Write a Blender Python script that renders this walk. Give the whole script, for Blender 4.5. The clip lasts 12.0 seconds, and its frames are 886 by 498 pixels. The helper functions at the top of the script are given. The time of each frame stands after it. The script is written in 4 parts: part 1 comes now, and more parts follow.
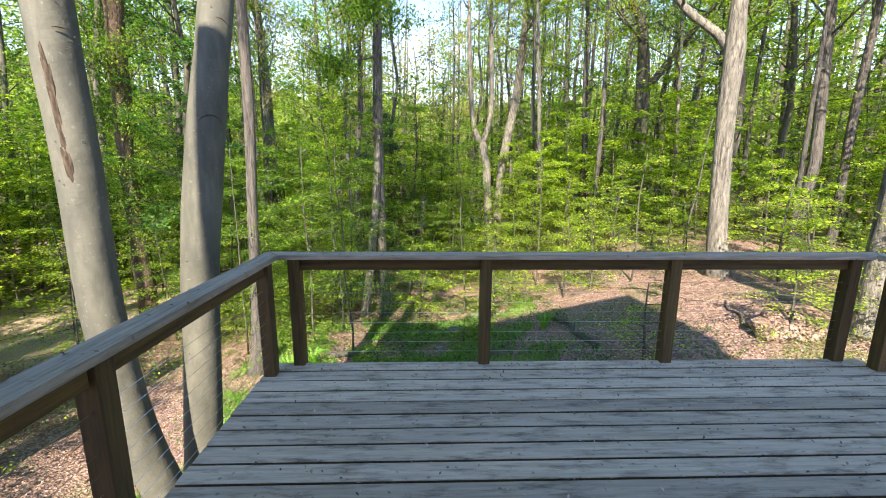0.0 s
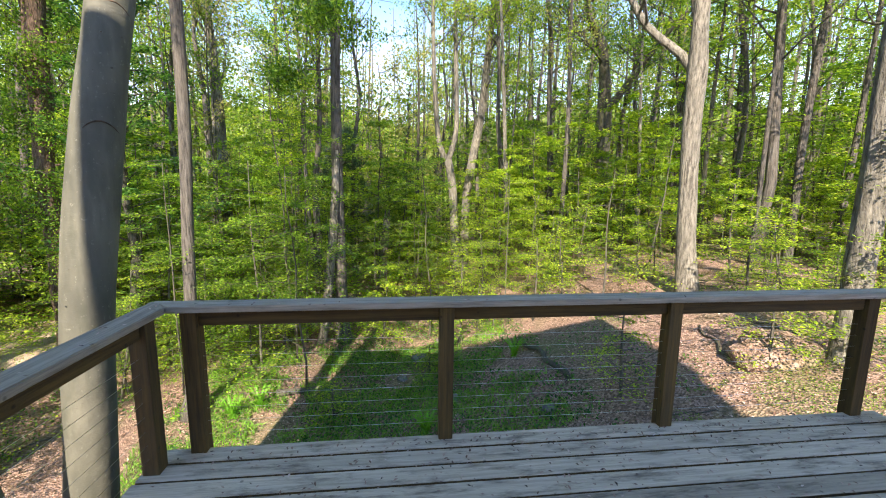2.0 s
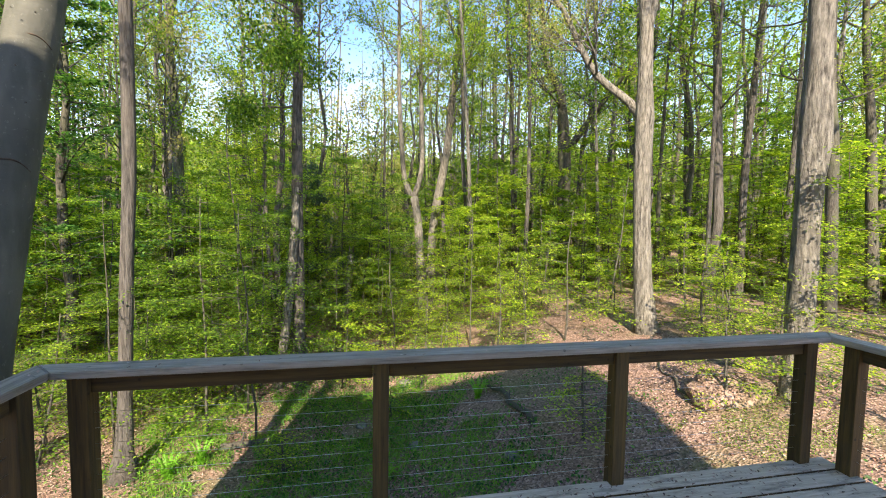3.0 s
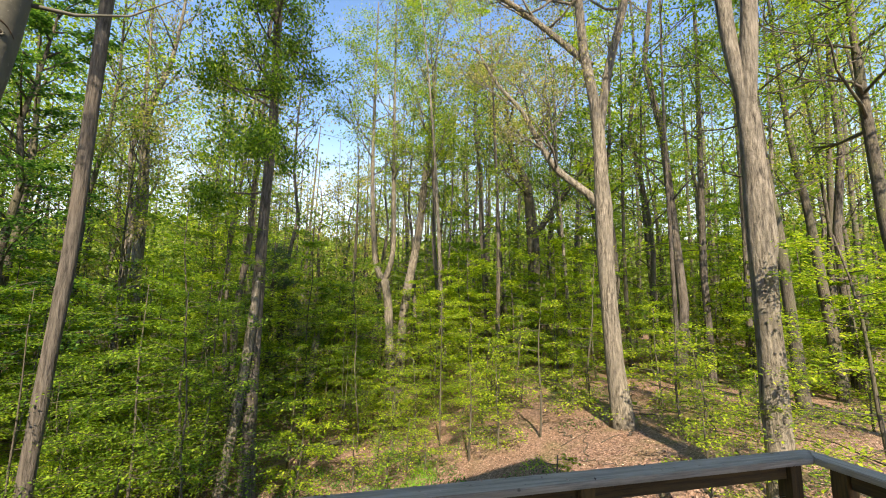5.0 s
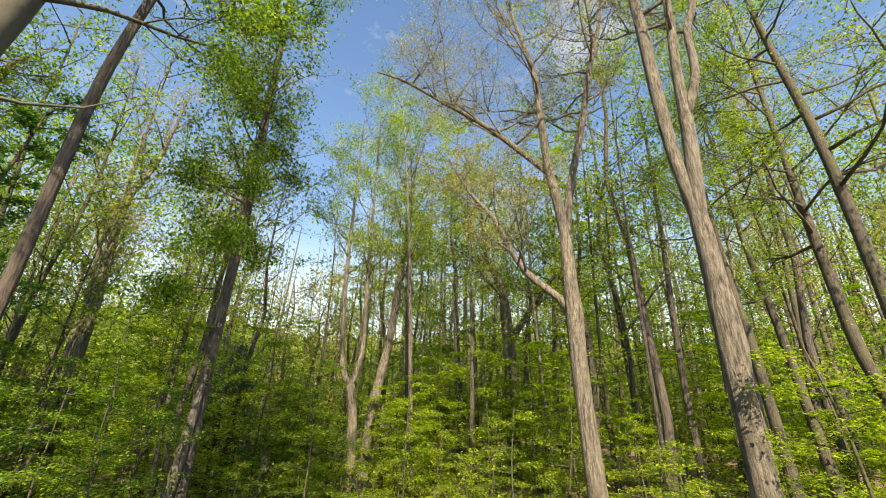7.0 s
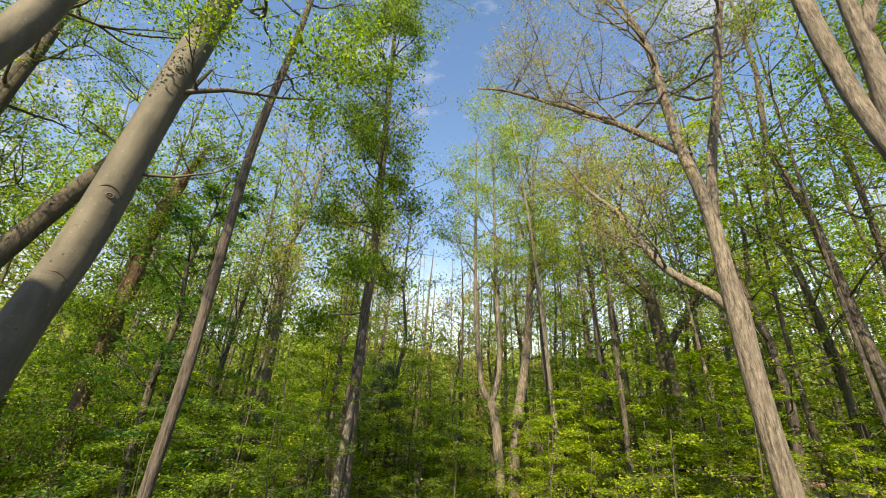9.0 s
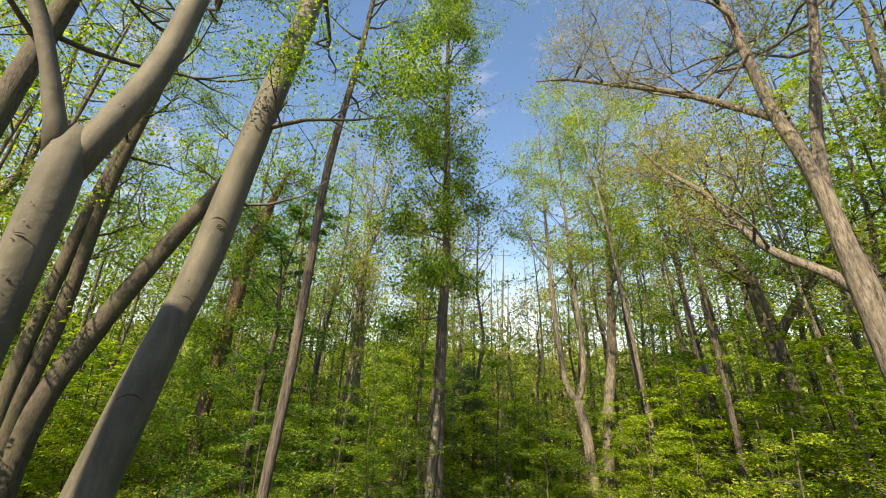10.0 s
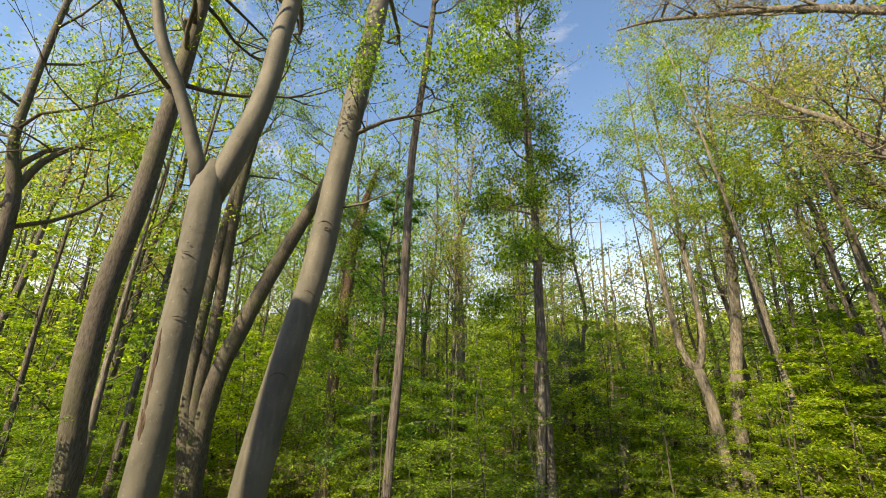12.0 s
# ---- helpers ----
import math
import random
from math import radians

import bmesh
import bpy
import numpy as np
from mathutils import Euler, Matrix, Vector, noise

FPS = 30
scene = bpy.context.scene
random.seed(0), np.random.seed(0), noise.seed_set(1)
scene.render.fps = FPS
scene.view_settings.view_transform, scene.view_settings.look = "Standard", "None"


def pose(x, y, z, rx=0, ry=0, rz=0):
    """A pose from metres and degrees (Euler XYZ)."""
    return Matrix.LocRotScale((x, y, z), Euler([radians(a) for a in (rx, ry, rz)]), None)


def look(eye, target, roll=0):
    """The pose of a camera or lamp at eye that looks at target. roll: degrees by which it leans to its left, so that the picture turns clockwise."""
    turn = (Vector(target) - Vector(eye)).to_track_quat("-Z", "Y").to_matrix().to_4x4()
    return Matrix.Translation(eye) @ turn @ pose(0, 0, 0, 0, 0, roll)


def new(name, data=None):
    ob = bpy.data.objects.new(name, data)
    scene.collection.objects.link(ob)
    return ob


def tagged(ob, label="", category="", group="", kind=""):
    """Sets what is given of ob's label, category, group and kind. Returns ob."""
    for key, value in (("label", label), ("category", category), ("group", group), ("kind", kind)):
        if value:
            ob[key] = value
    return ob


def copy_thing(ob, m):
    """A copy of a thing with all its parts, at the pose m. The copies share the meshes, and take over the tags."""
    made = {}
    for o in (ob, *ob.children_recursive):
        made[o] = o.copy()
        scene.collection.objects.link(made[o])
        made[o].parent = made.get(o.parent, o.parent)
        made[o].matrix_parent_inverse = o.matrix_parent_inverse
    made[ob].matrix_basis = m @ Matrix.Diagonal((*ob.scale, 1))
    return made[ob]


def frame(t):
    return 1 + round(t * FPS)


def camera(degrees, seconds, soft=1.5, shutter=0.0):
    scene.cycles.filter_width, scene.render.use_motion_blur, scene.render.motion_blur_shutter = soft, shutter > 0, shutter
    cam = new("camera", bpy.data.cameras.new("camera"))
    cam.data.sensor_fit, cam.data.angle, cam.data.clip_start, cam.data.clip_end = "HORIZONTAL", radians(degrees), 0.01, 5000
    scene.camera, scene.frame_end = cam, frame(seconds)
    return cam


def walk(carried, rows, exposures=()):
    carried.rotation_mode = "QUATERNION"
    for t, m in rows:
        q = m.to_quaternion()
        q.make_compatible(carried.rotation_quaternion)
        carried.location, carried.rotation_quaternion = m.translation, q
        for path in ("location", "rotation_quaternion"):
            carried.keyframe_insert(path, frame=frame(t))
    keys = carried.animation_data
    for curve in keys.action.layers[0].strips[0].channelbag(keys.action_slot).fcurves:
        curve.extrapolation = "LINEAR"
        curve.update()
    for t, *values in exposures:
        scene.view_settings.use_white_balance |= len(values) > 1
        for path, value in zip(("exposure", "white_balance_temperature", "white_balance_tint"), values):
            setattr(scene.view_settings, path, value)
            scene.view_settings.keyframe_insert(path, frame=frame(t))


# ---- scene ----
cam = camera(95.4, 12.0, soft=1.0)
PATH = [
    (0, (-0.438, -3.04, 1.546), (-0.376, -1.077, 1.167), 0.4),
    (0.5, (-0.399, -2.861, 1.547), (-0.338, -0.897, 1.171), 0.4),
    (1, (-0.36, -2.659, 1.554), (-0.289, -0.695, 1.184), 0.4),
    (1.5, (-0.334, -2.463, 1.567), (-0.211, -0.497, 1.22), 0.6),
    (2, (-0.296, -2.352, 1.594), (-0.075, -0.387, 1.293), 0.7),
    (2.5, (-0.209, -2.278, 1.626), (0.105, -0.314, 1.412), 0.9),
    (3, (-0.077, -2.24, 1.668), (0.29, -0.278, 1.539), 0.9),
    (4.8, (0.163, -2.092, 1.842), (0.617, -0.157, 2.065), 0.9),
    (5, (0.175, -2.065, 1.849), (0.65, -0.14, 2.115), 0.8),
    (5.5, (0.228, -2.034, 1.873), (0.746, -0.144, 2.269), 1.0),
    (6, (0.282, -2.001, 1.896), (0.831, -0.16, 2.451), 1.1),
    (6.5, (0.375, -1.954, 1.911), (0.928, -0.158, 2.595), 1.2),
    (6.7, (0.432, -1.925, 1.914), (0.979, -0.138, 2.628), 1.3),
    (8.3, (1.057, -1.719, 1.964), (1.221, 0.106, 2.765), 3.0),
    (8.5, (1.079, -1.716, 1.962), (1.149, 0.117, 2.76), 2.9),
    (9, (1.041, -1.708, 1.96), (0.906, 0.124, 2.752), 2.6),
    (9.5, (1.0, -1.731, 1.954), (0.679, 0.079, 2.741), 2.4),
    (10, (0.97, -1.782, 1.947), (0.5, -0.004, 2.733), 2.0),
    (10.5, (0.961, -1.86, 1.956), (0.38, -0.112, 2.737), 1.7),
    (11, (0.968, -1.912, 1.954), (0.294, -0.197, 2.732), 1.4),
    (11.5, (1.041, -1.939, 1.922), (0.27, -0.255, 2.676), 1.2),
    (12, (1.136, -1.962, 1.902), (0.229, -0.311, 2.575), 1.0),
]
EXPOSURES = [(0, 1.93, 6750, 14), (1.5, 1.86, 6900, 14), (3, 1.62, 7100, 14), (5, 1.32, 8000, 14), (6.7, 1.16, 8600, 13), (8.3, 1.14, 8800, 13), (12, 1.14, 9000, 13)]
walk(cam, [(t, look(eye, target, roll)) for t, eye, target, roll in PATH], EXPOSURES)

# sun, sky and exposure
SUN_AZ, SUN_EL = math.atan2(-0.1676, -0.9859), radians(38)
world = bpy.data.worlds.new("sky")
scene.world = world
world.use_nodes = True
sky = world.node_tree.nodes.new("ShaderNodeTexSky")
sky.sky_type = "NISHITA"
sky.sun_disc = False
sky.sun_elevation, sky.sun_rotation = SUN_EL, SUN_AZ
sky.dust_density, sky.air_density, sky.ozone_density = 0.1, 1.4, 2.6
background = world.node_tree.nodes["Background"]
background.inputs["Strength"].default_value = 0.118
sun = new("sun", bpy.data.lights.new("sun", "SUN"))
sun.data.energy, sun.data.angle, sun.data.color = 5.0, radians(0.5), (1.0, 0.9, 0.72)
sun.matrix_world = look((-6.7, -39.43, 40 * math.tan(SUN_EL)), (0, 0, 0))


# ---- materials ----
def material(name, rough=0.8):
    m = bpy.data.materials.new(name)
    m.use_nodes = True
    b = m.node_tree.nodes["Principled BSDF"]
    b.inputs["Roughness"].default_value = rough
    return m, m.node_tree.nodes, m.node_tree.links, b


def node(nodes, kind, **values):
    n = nodes.new(kind)
    for key, value in values.items():
        n.inputs[key.replace("_", " ")].default_value = value
    return n


def ramp(nodes, links, source, stops):
    r = nodes.new("ShaderNodeValToRGB")
    while len(r.color_ramp.elements) < len(stops):
        r.color_ramp.elements.new(0.5)
    for e, (p, c) in zip(r.color_ramp.elements, stops):
        e.position, e.color = p, (*c, 1)
    links.new(source, r.inputs[0])
    return r.outputs[0]


def mix(nodes, links, fac, a, b, mode="MIX"):
    n = nodes.new("ShaderNodeMix")
    n.data_type, n.blend_type = "RGBA", mode
    for value, socket in ((fac, n.inputs[0]), (a, n.inputs[6]), (b, n.inputs[7])):
        if isinstance(value, (int, float)):
            socket.default_value = value
        elif isinstance(value, tuple):
            socket.default_value = (*value, 1)
        else:
            links.new(value, socket)
    return n.outputs[2]


def coords(nodes, links, scale, kind="Object"):
    tc = nodes.new("ShaderNodeTexCoord")
    mp = nodes.new("ShaderNodeMapping")
    mp.inputs["Scale"].default_value = scale
    links.new(tc.outputs[kind], mp.inputs[0])
    return mp.outputs[0]


def noise_tex(nodes, links, vector, scale, detail=5, rough=0.6):
    n = node(nodes, "ShaderNodeTexNoise", Scale=scale, Detail=detail, Roughness=rough)
    links.new(vector, n.inputs["Vector"])
    return n.outputs[0]


def relief(nodes, links, b, height, strength, distance):
    n = node(nodes, "ShaderNodeBump", Strength=strength, Distance=distance)
    links.new(height, n.inputs["Height"])
    links.new(n.outputs[0], b.inputs["Normal"])


def bark(name, dark, light, stretch, relief_depth, stain=(0.1, 0.12, 0.06), stain_amount=0.5, grain=45):
    m, nodes, links, b = material(name, 0.9)
    v = coords(nodes, links, (1, 1, stretch))
    fine = noise_tex(nodes, links, v, grain, 8, 0.7)
    broad = noise_tex(nodes, links, coords(nodes, links, (1, 1, 0.6)), 2.2, 4)
    col = ramp(nodes, links, fine, [(0.36, dark), (0.62, light)])
    patch = ramp(nodes, links, broad, [(0.45, (0, 0, 0)), (0.68, (stain_amount,) * 3)])
    links.new(mix(nodes, links, patch, col, stain), b.inputs["Base Color"])
    relief(nodes, links, b, fine, 0.9, relief_depth)
    return m


def sky_clouds():
    """Thin white cloud over a clear blue sky, thicker towards the horizon."""
    nodes, links = world.node_tree.nodes, world.node_tree.links
    deep = nodes.new("ShaderNodeHueSaturation")
    deep.inputs["Saturation"].default_value, deep.inputs["Value"].default_value = 1.2, 1.07
    links.new(mix(nodes, links, 1.0, sky.outputs[0], (1.04, 1.0, 1.07), "MULTIPLY"), deep.inputs["Color"])
    v = coords(nodes, links, (1, 1, 2.6), "Generated")
    wisps = ramp(nodes, links, noise_tex(nodes, links, v, 3.4, 8, 0.7), [(0.55, (0, 0, 0)), (0.85, (0.7,) * 3)])
    split = nodes.new("ShaderNodeSeparateXYZ")
    links.new(v, split.inputs[0])
    low = ramp(nodes, links, split.outputs[2], [(0.15, (0.75,) * 3), (1.2, (0, 0, 0))])
    cover = mix(nodes, links, 1.0, wisps, low, "LIGHTEN")
    links.new(mix(nodes, links, cover, deep.outputs[0], (4.6, 5.0, 5.6)), background.inputs[0])


sky_clouds()


def beech_bark():
    """Thin grey bark: fine level wrinkles, pale lichen and soft dark weather marks."""
    m, nodes, links, b = material("smooth_beech_bark", 0.75)
    level = noise_tex(nodes, links, coords(nodes, links, (1, 1, 7)), 6, 5, 0.6)
    broad = noise_tex(nodes, links, coords(nodes, links, (1, 1, 0.35)), 5.5, 4, 0.5)
    spots = noise_tex(nodes, links, coords(nodes, links, (1, 1, 0.8)), 34, 4, 0.6)
    col = ramp(nodes, links, broad, [(0.3, (0.058, 0.06, 0.05)), (0.7, (0.122, 0.12, 0.098))])
    col = mix(nodes, links, ramp(nodes, links, level, [(0.27, (0.5,) * 3), (0.33, (0, 0, 0))]), col, (0.045, 0.044, 0.036))
    col = mix(nodes, links, ramp(nodes, links, spots, [(0.62, (0, 0, 0)), (0.7, (0.5,) * 3)]), col, (0.21, 0.21, 0.18))
    worn = noise_tex(nodes, links, coords(nodes, links, (1, 1, 0.22)), 9, 5, 0.6)
    col = mix(nodes, links, ramp(nodes, links, worn, [(0.5, (0, 0, 0)), (0.66, (0.55,) * 3)]), col, (0.05, 0.055, 0.042))
    links.new(col, b.inputs["Base Color"])
    both = mix(nodes, links, 0.85, level, noise_tex(nodes, links, coords(nodes, links, (1, 1, 1.3)), 7, 4, 0.55))
    relief(nodes, links, b, both, 0.5, 0.025)
    return m


BEECH = beech_bark()
ROUGH = bark("furrowed_bark", (0.03, 0.027, 0.025), (0.152, 0.138, 0.125), 0.12, 0.09, (0.12, 0.1, 0.085), 0.4, 24)
PALE = bark("pale_bark", (0.05, 0.045, 0.038), (0.29, 0.268, 0.23), 0.2, 0.11, (0.14, 0.13, 0.112), 0.7, 20)
DARKBARK = bark("dark_bark", (0.03, 0.027, 0.022), (0.115, 0.103, 0.087), 0.2, 0.02, (0.08, 0.1, 0.04), 0.5)
VINE = bark("red_brown_bark", (0.04, 0.028, 0.02), (0.2, 0.13, 0.1), 0.2, 0.05, (0.06, 0.07, 0.02), 0.3)


def leaf_material(name, stops, glow, share=0.5):
    """Leaf blades: a matt surface that also lets light through."""
    m, nodes, links, b = material(name, 0.5)
    b.inputs["Specular IOR Level"].default_value = 0.3
    island = nodes.new("ShaderNodeNewGeometry")
    col = ramp(nodes, links, island.outputs["Random Per Island"], stops)
    links.new(col, b.inputs["Base Color"])
    t = nodes.new("ShaderNodeBsdfTranslucent")
    links.new(mix(nodes, links, 1.0, col, glow, "MULTIPLY"), t.inputs[0])
    s = nodes.new("ShaderNodeMixShader")
    s.inputs[0].default_value = share
    links.new(b.outputs[0], s.inputs[1])
    links.new(t.outputs[0], s.inputs[2])
    links.new(s.outputs[0], nodes["Material Output"].inputs[0])
    return m


FRESH = leaf_material("fresh_green_leaf", [(0, (0.07, 0.155, 0.015)), (0.5, (0.215, 0.335, 0.03)), (1, (0.43, 0.5, 0.06))], (1.55, 1.6, 0.75))
GREEN = leaf_material("green_leaf", [(0, (0.04, 0.1, 0.014)), (0.6, (0.135, 0.25, 0.03)), (1, (0.3, 0.42, 0.05))], (1.55, 1.6, 0.75))
HERB = leaf_material("cool_green_leaf", [(0, (0.02, 0.07, 0.018)), (0.6, (0.065, 0.17, 0.04)), (1, (0.17, 0.31, 0.07))], (1.4, 1.5, 0.85))
YOUNG = leaf_material("young_oak_leaf", [(0, (0.18, 0.2, 0.05)), (0.6, (0.33, 0.34, 0.1)), (1, (0.45, 0.4, 0.16))], (1.4, 1.4, 1.0))
GRASS = leaf_material("grass_blade", [(0, (0.06, 0.19, 0.015)), (0.6, (0.13, 0.33, 0.025)), (1, (0.24, 0.42, 0.05))], (1.4, 1.4, 0.8), 0.35)
NEEDLE = leaf_material("pine_needle", [(0, (0.04, 0.08, 0.035)), (1, (0.09, 0.16, 0.08))], (1, 1, 1), 0.2)
LITTER = leaf_material("dry_leaf", [(0, (0.05, 0.03, 0.022)), (0.35, (0.2, 0.115, 0.085)), (0.75, (0.37, 0.23, 0.18)), (1, (0.6, 0.46, 0.4))], (0.8, 0.6, 0.5), 0.15)


def ground_material():
    m, nodes, links, b = material("forest_floor", 0.95)
    v = coords(nodes, links, (1, 1, 1))
    fine = noise_tex(nodes, links, v, 16, 8, 0.75)
    cell = node(nodes, "ShaderNodeTexVoronoi", Scale=32)
    links.new(v, cell.inputs["Vector"])
    tone = nodes.new("ShaderNodeSeparateColor")
    links.new(cell.outputs["Color"], tone.inputs[0])
    litter = ramp(nodes, links, tone.outputs[0], [(0, (0.045, 0.028, 0.021)), (0.5, (0.25, 0.155, 0.12)), (1, (0.55, 0.38, 0.32))])
    litter = mix(nodes, links, 0.5, litter, ramp(nodes, links, fine, [(0.35, (0.04, 0.026, 0.018)), (0.7, (0.34, 0.22, 0.175))]))
    moss = ramp(nodes, links, noise_tex(nodes, links, v, 0.45, 4), [(0.52, (0, 0, 0)), (0.68, (0.5,) * 3)])
    green = ramp(nodes, links, fine, [(0.3, (0.035, 0.06, 0.012)), (0.7, (0.14, 0.2, 0.035))])
    far = nodes.new("ShaderNodeVectorMath")
    far.operation = "DISTANCE"
    far.inputs[1].default_value = (-12.5, 8.5, -2.9)
    links.new(v, far.inputs[0])
    wob = nodes.new("ShaderNodeMath")
    wob.operation = "MULTIPLY_ADD"
    wob.inputs[1].default_value = 3.0
    links.new(noise_tex(nodes, links, v, 0.7, 4), wob.inputs[0])
    links.new(far.outputs["Value"], wob.inputs[2])
    scaled = nodes.new("ShaderNodeMapRange")
    scaled.inputs["From Min"].default_value, scaled.inputs["From Max"].default_value = 4.4, 6.0
    scaled.inputs["To Min"].default_value, scaled.inputs["To Max"].default_value = 0.9, 0.0
    links.new(wob.outputs[0], scaled.inputs["Value"])
    sand = ramp(nodes, links, fine, [(0.3, (0.3, 0.22, 0.16)), (0.7, (0.52, 0.41, 0.32))])
    both = mix(nodes, links, moss, litter, green)
    links.new(mix(nodes, links, scaled.outputs[0], both, sand), b.inputs["Base Color"])
    relief(nodes, links, b, cell.outputs["Distance"], 0.6, 0.04)
    return m


GROUND = ground_material()


def wood(name, dark, light, axis, stain, stain_amount):
    """Weathered softwood: grain along an axis, broad stains, a shade of its own for each piece."""
    m, nodes, links, b = material(name, 0.85)
    scale = [14, 14, 14]
    scale[axis] = 0.7
    v = coords(nodes, links, tuple(scale))
    info = nodes.new("ShaderNodeObjectInfo")
    shift = nodes.new("ShaderNodeVectorMath")
    shift.operation = "MULTIPLY_ADD"
    shift.inputs[1].default_value = (1, 1, 1)
    links.new(v, shift.inputs[0])
    far = nodes.new("ShaderNodeMath")
    far.operation = "MULTIPLY"
    far.inputs[1].default_value = 90
    links.new(info.outputs["Random"], far.inputs[0])
    links.new(far.outputs[0], shift.inputs[2])
    grain = noise_tex(nodes, links, shift.outputs[0], 3.2, 9, 0.7)
    broad = noise_tex(nodes, links, coords(nodes, links, tuple(1.0 if k == axis else 5.0 for k in range(3))), 3.0, 7, 0.7)
    col = ramp(nodes, links, grain, [(0.33, dark), (0.64, light)])
    col = mix(nodes, links, ramp(nodes, links, broad, [(0.5, (0, 0, 0)), (0.68, (stain_amount,) * 3)]), col, stain)
    speck = node(nodes, "ShaderNodeTexVoronoi", Scale=9)
    links.new(coords(nodes, links, (1, 1, 1)), speck.inputs["Vector"])
    col = mix(nodes, links, ramp(nodes, links, speck.outputs["Distance"], [(0.05, (0.8,) * 3), (0.11, (0, 0, 0))]), col, tuple(0.5 * c for c in dark))
    bright = ramp(nodes, links, info.outputs["Random"], [(0, (0.72,) * 3), (1, (1.15,) * 3)])
    links.new(mix(nodes, links, 1.0, col, bright, "MULTIPLY"), b.inputs["Base Color"])
    relief(nodes, links, b, grain, 0.5, 0.006)
    return m


DECKWOOD = wood("grey_deck_wood", (0.34, 0.262, 0.195), (0.55, 0.43, 0.325), 0, (0.11, 0.082, 0.062), 0.95)
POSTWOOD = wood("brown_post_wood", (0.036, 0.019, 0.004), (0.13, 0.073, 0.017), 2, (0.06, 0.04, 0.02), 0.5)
RAILWOOD = wood("brown_rail_wood", (0.036, 0.019, 0.004), (0.13, 0.073, 0.017), 0, (0.06, 0.04, 0.02), 0.5)
SIDEWOOD = wood("brown_side_rail_wood", (0.036, 0.019, 0.004), (0.13, 0.073, 0.017), 1, (0.06, 0.04, 0.02), 0.5)
CAPWOOD = wood("grey_cap_wood", (0.21, 0.165, 0.125), (0.45, 0.365, 0.29), 0, (0.12, 0.11, 0.08), 0.5)
CAPSIDE = wood("grey_side_cap_wood", (0.21, 0.165, 0.125), (0.45, 0.365, 0.29), 1, (0.12, 0.11, 0.08), 0.5)
STEEL, _n, _l, _b = material("steel_cable", 0.35)
_b.inputs["Metallic"].default_value, _b.inputs["Base Color"].default_value = 1.0, (0.6, 0.6, 0.6, 1)
WALL, _n, _l, _b = material("painted_siding", 0.8)
links_col = ramp(_n, _l, noise_tex(_n, _l, coords(_n, _l, (1, 1, 1)), 3), [(0.3, (0.4, 0.38, 0.34)), (0.7, (0.5, 0.48, 0.43))])
_l.new(links_col, _b.inputs["Base Color"])
ROOFING, _n, _l, _b = material("roof_shingle", 0.9)
_l.new(ramp(_n, _l, noise_tex(_n, _l, coords(_n, _l, (1, 1, 1)), 20), [(0.3, (0.06,) * 3), (0.7, (0.14,) * 3)]), _b.inputs["Base Color"])


# ---- mesh helpers ----
class Soup:
    """Gathers tubes into one mesh."""

    def __init__(self):
        self.verts, self.faces = [], []

    def tube(self, pts, radii, sides=8, lump=0.0, rng=None):
        pts = [Vector(p) for p in pts]
        start = len(self.verts)
        ring = None
        for i, p in enumerate(pts):
            d = (pts[min(i + 1, len(pts) - 1)] - pts[max(i - 1, 0)]).normalized()
            if ring is None:
                ring = d.orthogonal().normalized()
            ring = (ring - d * ring.dot(d)).normalized()
            other = d.cross(ring)
            for k in range(sides):
                a = 2 * math.pi * k / sides
                r = radii[i]
                if lump:
                    r *= 1 + lump * noise.noise(Vector((math.cos(a) * 1.5, math.sin(a) * 1.5, p.z * 1.3 + start))) + lump * 0.5 * noise.noise(Vector((math.cos(a) * 5, math.sin(a) * 5, p.z * 5)))
                self.verts.append(p + (ring * math.cos(a) + other * math.sin(a)) * r)
        for i in range(len(pts) - 1):
            for k in range(sides):
                a, b = start + i * sides + k, start + i * sides + (k + 1) % sides
                self.faces.append((a, b, b + sides, a + sides))
        last = start + (len(pts) - 1) * sides
        self.faces.append(tuple(range(last, last + sides)))
        self.faces.append(tuple(range(start + sides - 1, start - 1, -1)))

    def mesh(self, name, mat):
        me = bpy.data.meshes.new(name)
        me.from_pydata([tuple(v) for v in self.verts], [], self.faces)
        me.materials.append(mat)
        me.polygons.foreach_set("use_smooth", [len(f) == 4 for f in self.faces])
        me.update()
        return me


def smooth_path(pts, radii, step=0.35):
    """A finer path through given points (Catmull-Rom), with radii."""
    p = [2 * np.array(pts[0], float) - np.array(pts[1], float)] + [np.array(q, float) for q in pts] + [2 * np.array(pts[-1], float) - np.array(pts[-2], float)]
    out, rad = [], []
    for i in range(1, len(p) - 2):
        n = max(1, int(np.linalg.norm(p[i + 1] - p[i]) / step))
        for k in range(n):
            t = k / n
            q = 0.5 * (2 * p[i] + (p[i + 1] - p[i - 1]) * t + (2 * p[i - 1] - 5 * p[i] + 4 * p[i + 1] - p[i + 2]) * t * t + (3 * p[i] - p[i - 1] - 3 * p[i + 1] + p[i + 2]) * t ** 3)
            out.append(Vector(q))
            rad.append(radii[i - 1] * (1 - t) + radii[i] * t)
    out.append(Vector(p[-2]))
    rad.append(radii[-1])
    return out, rad


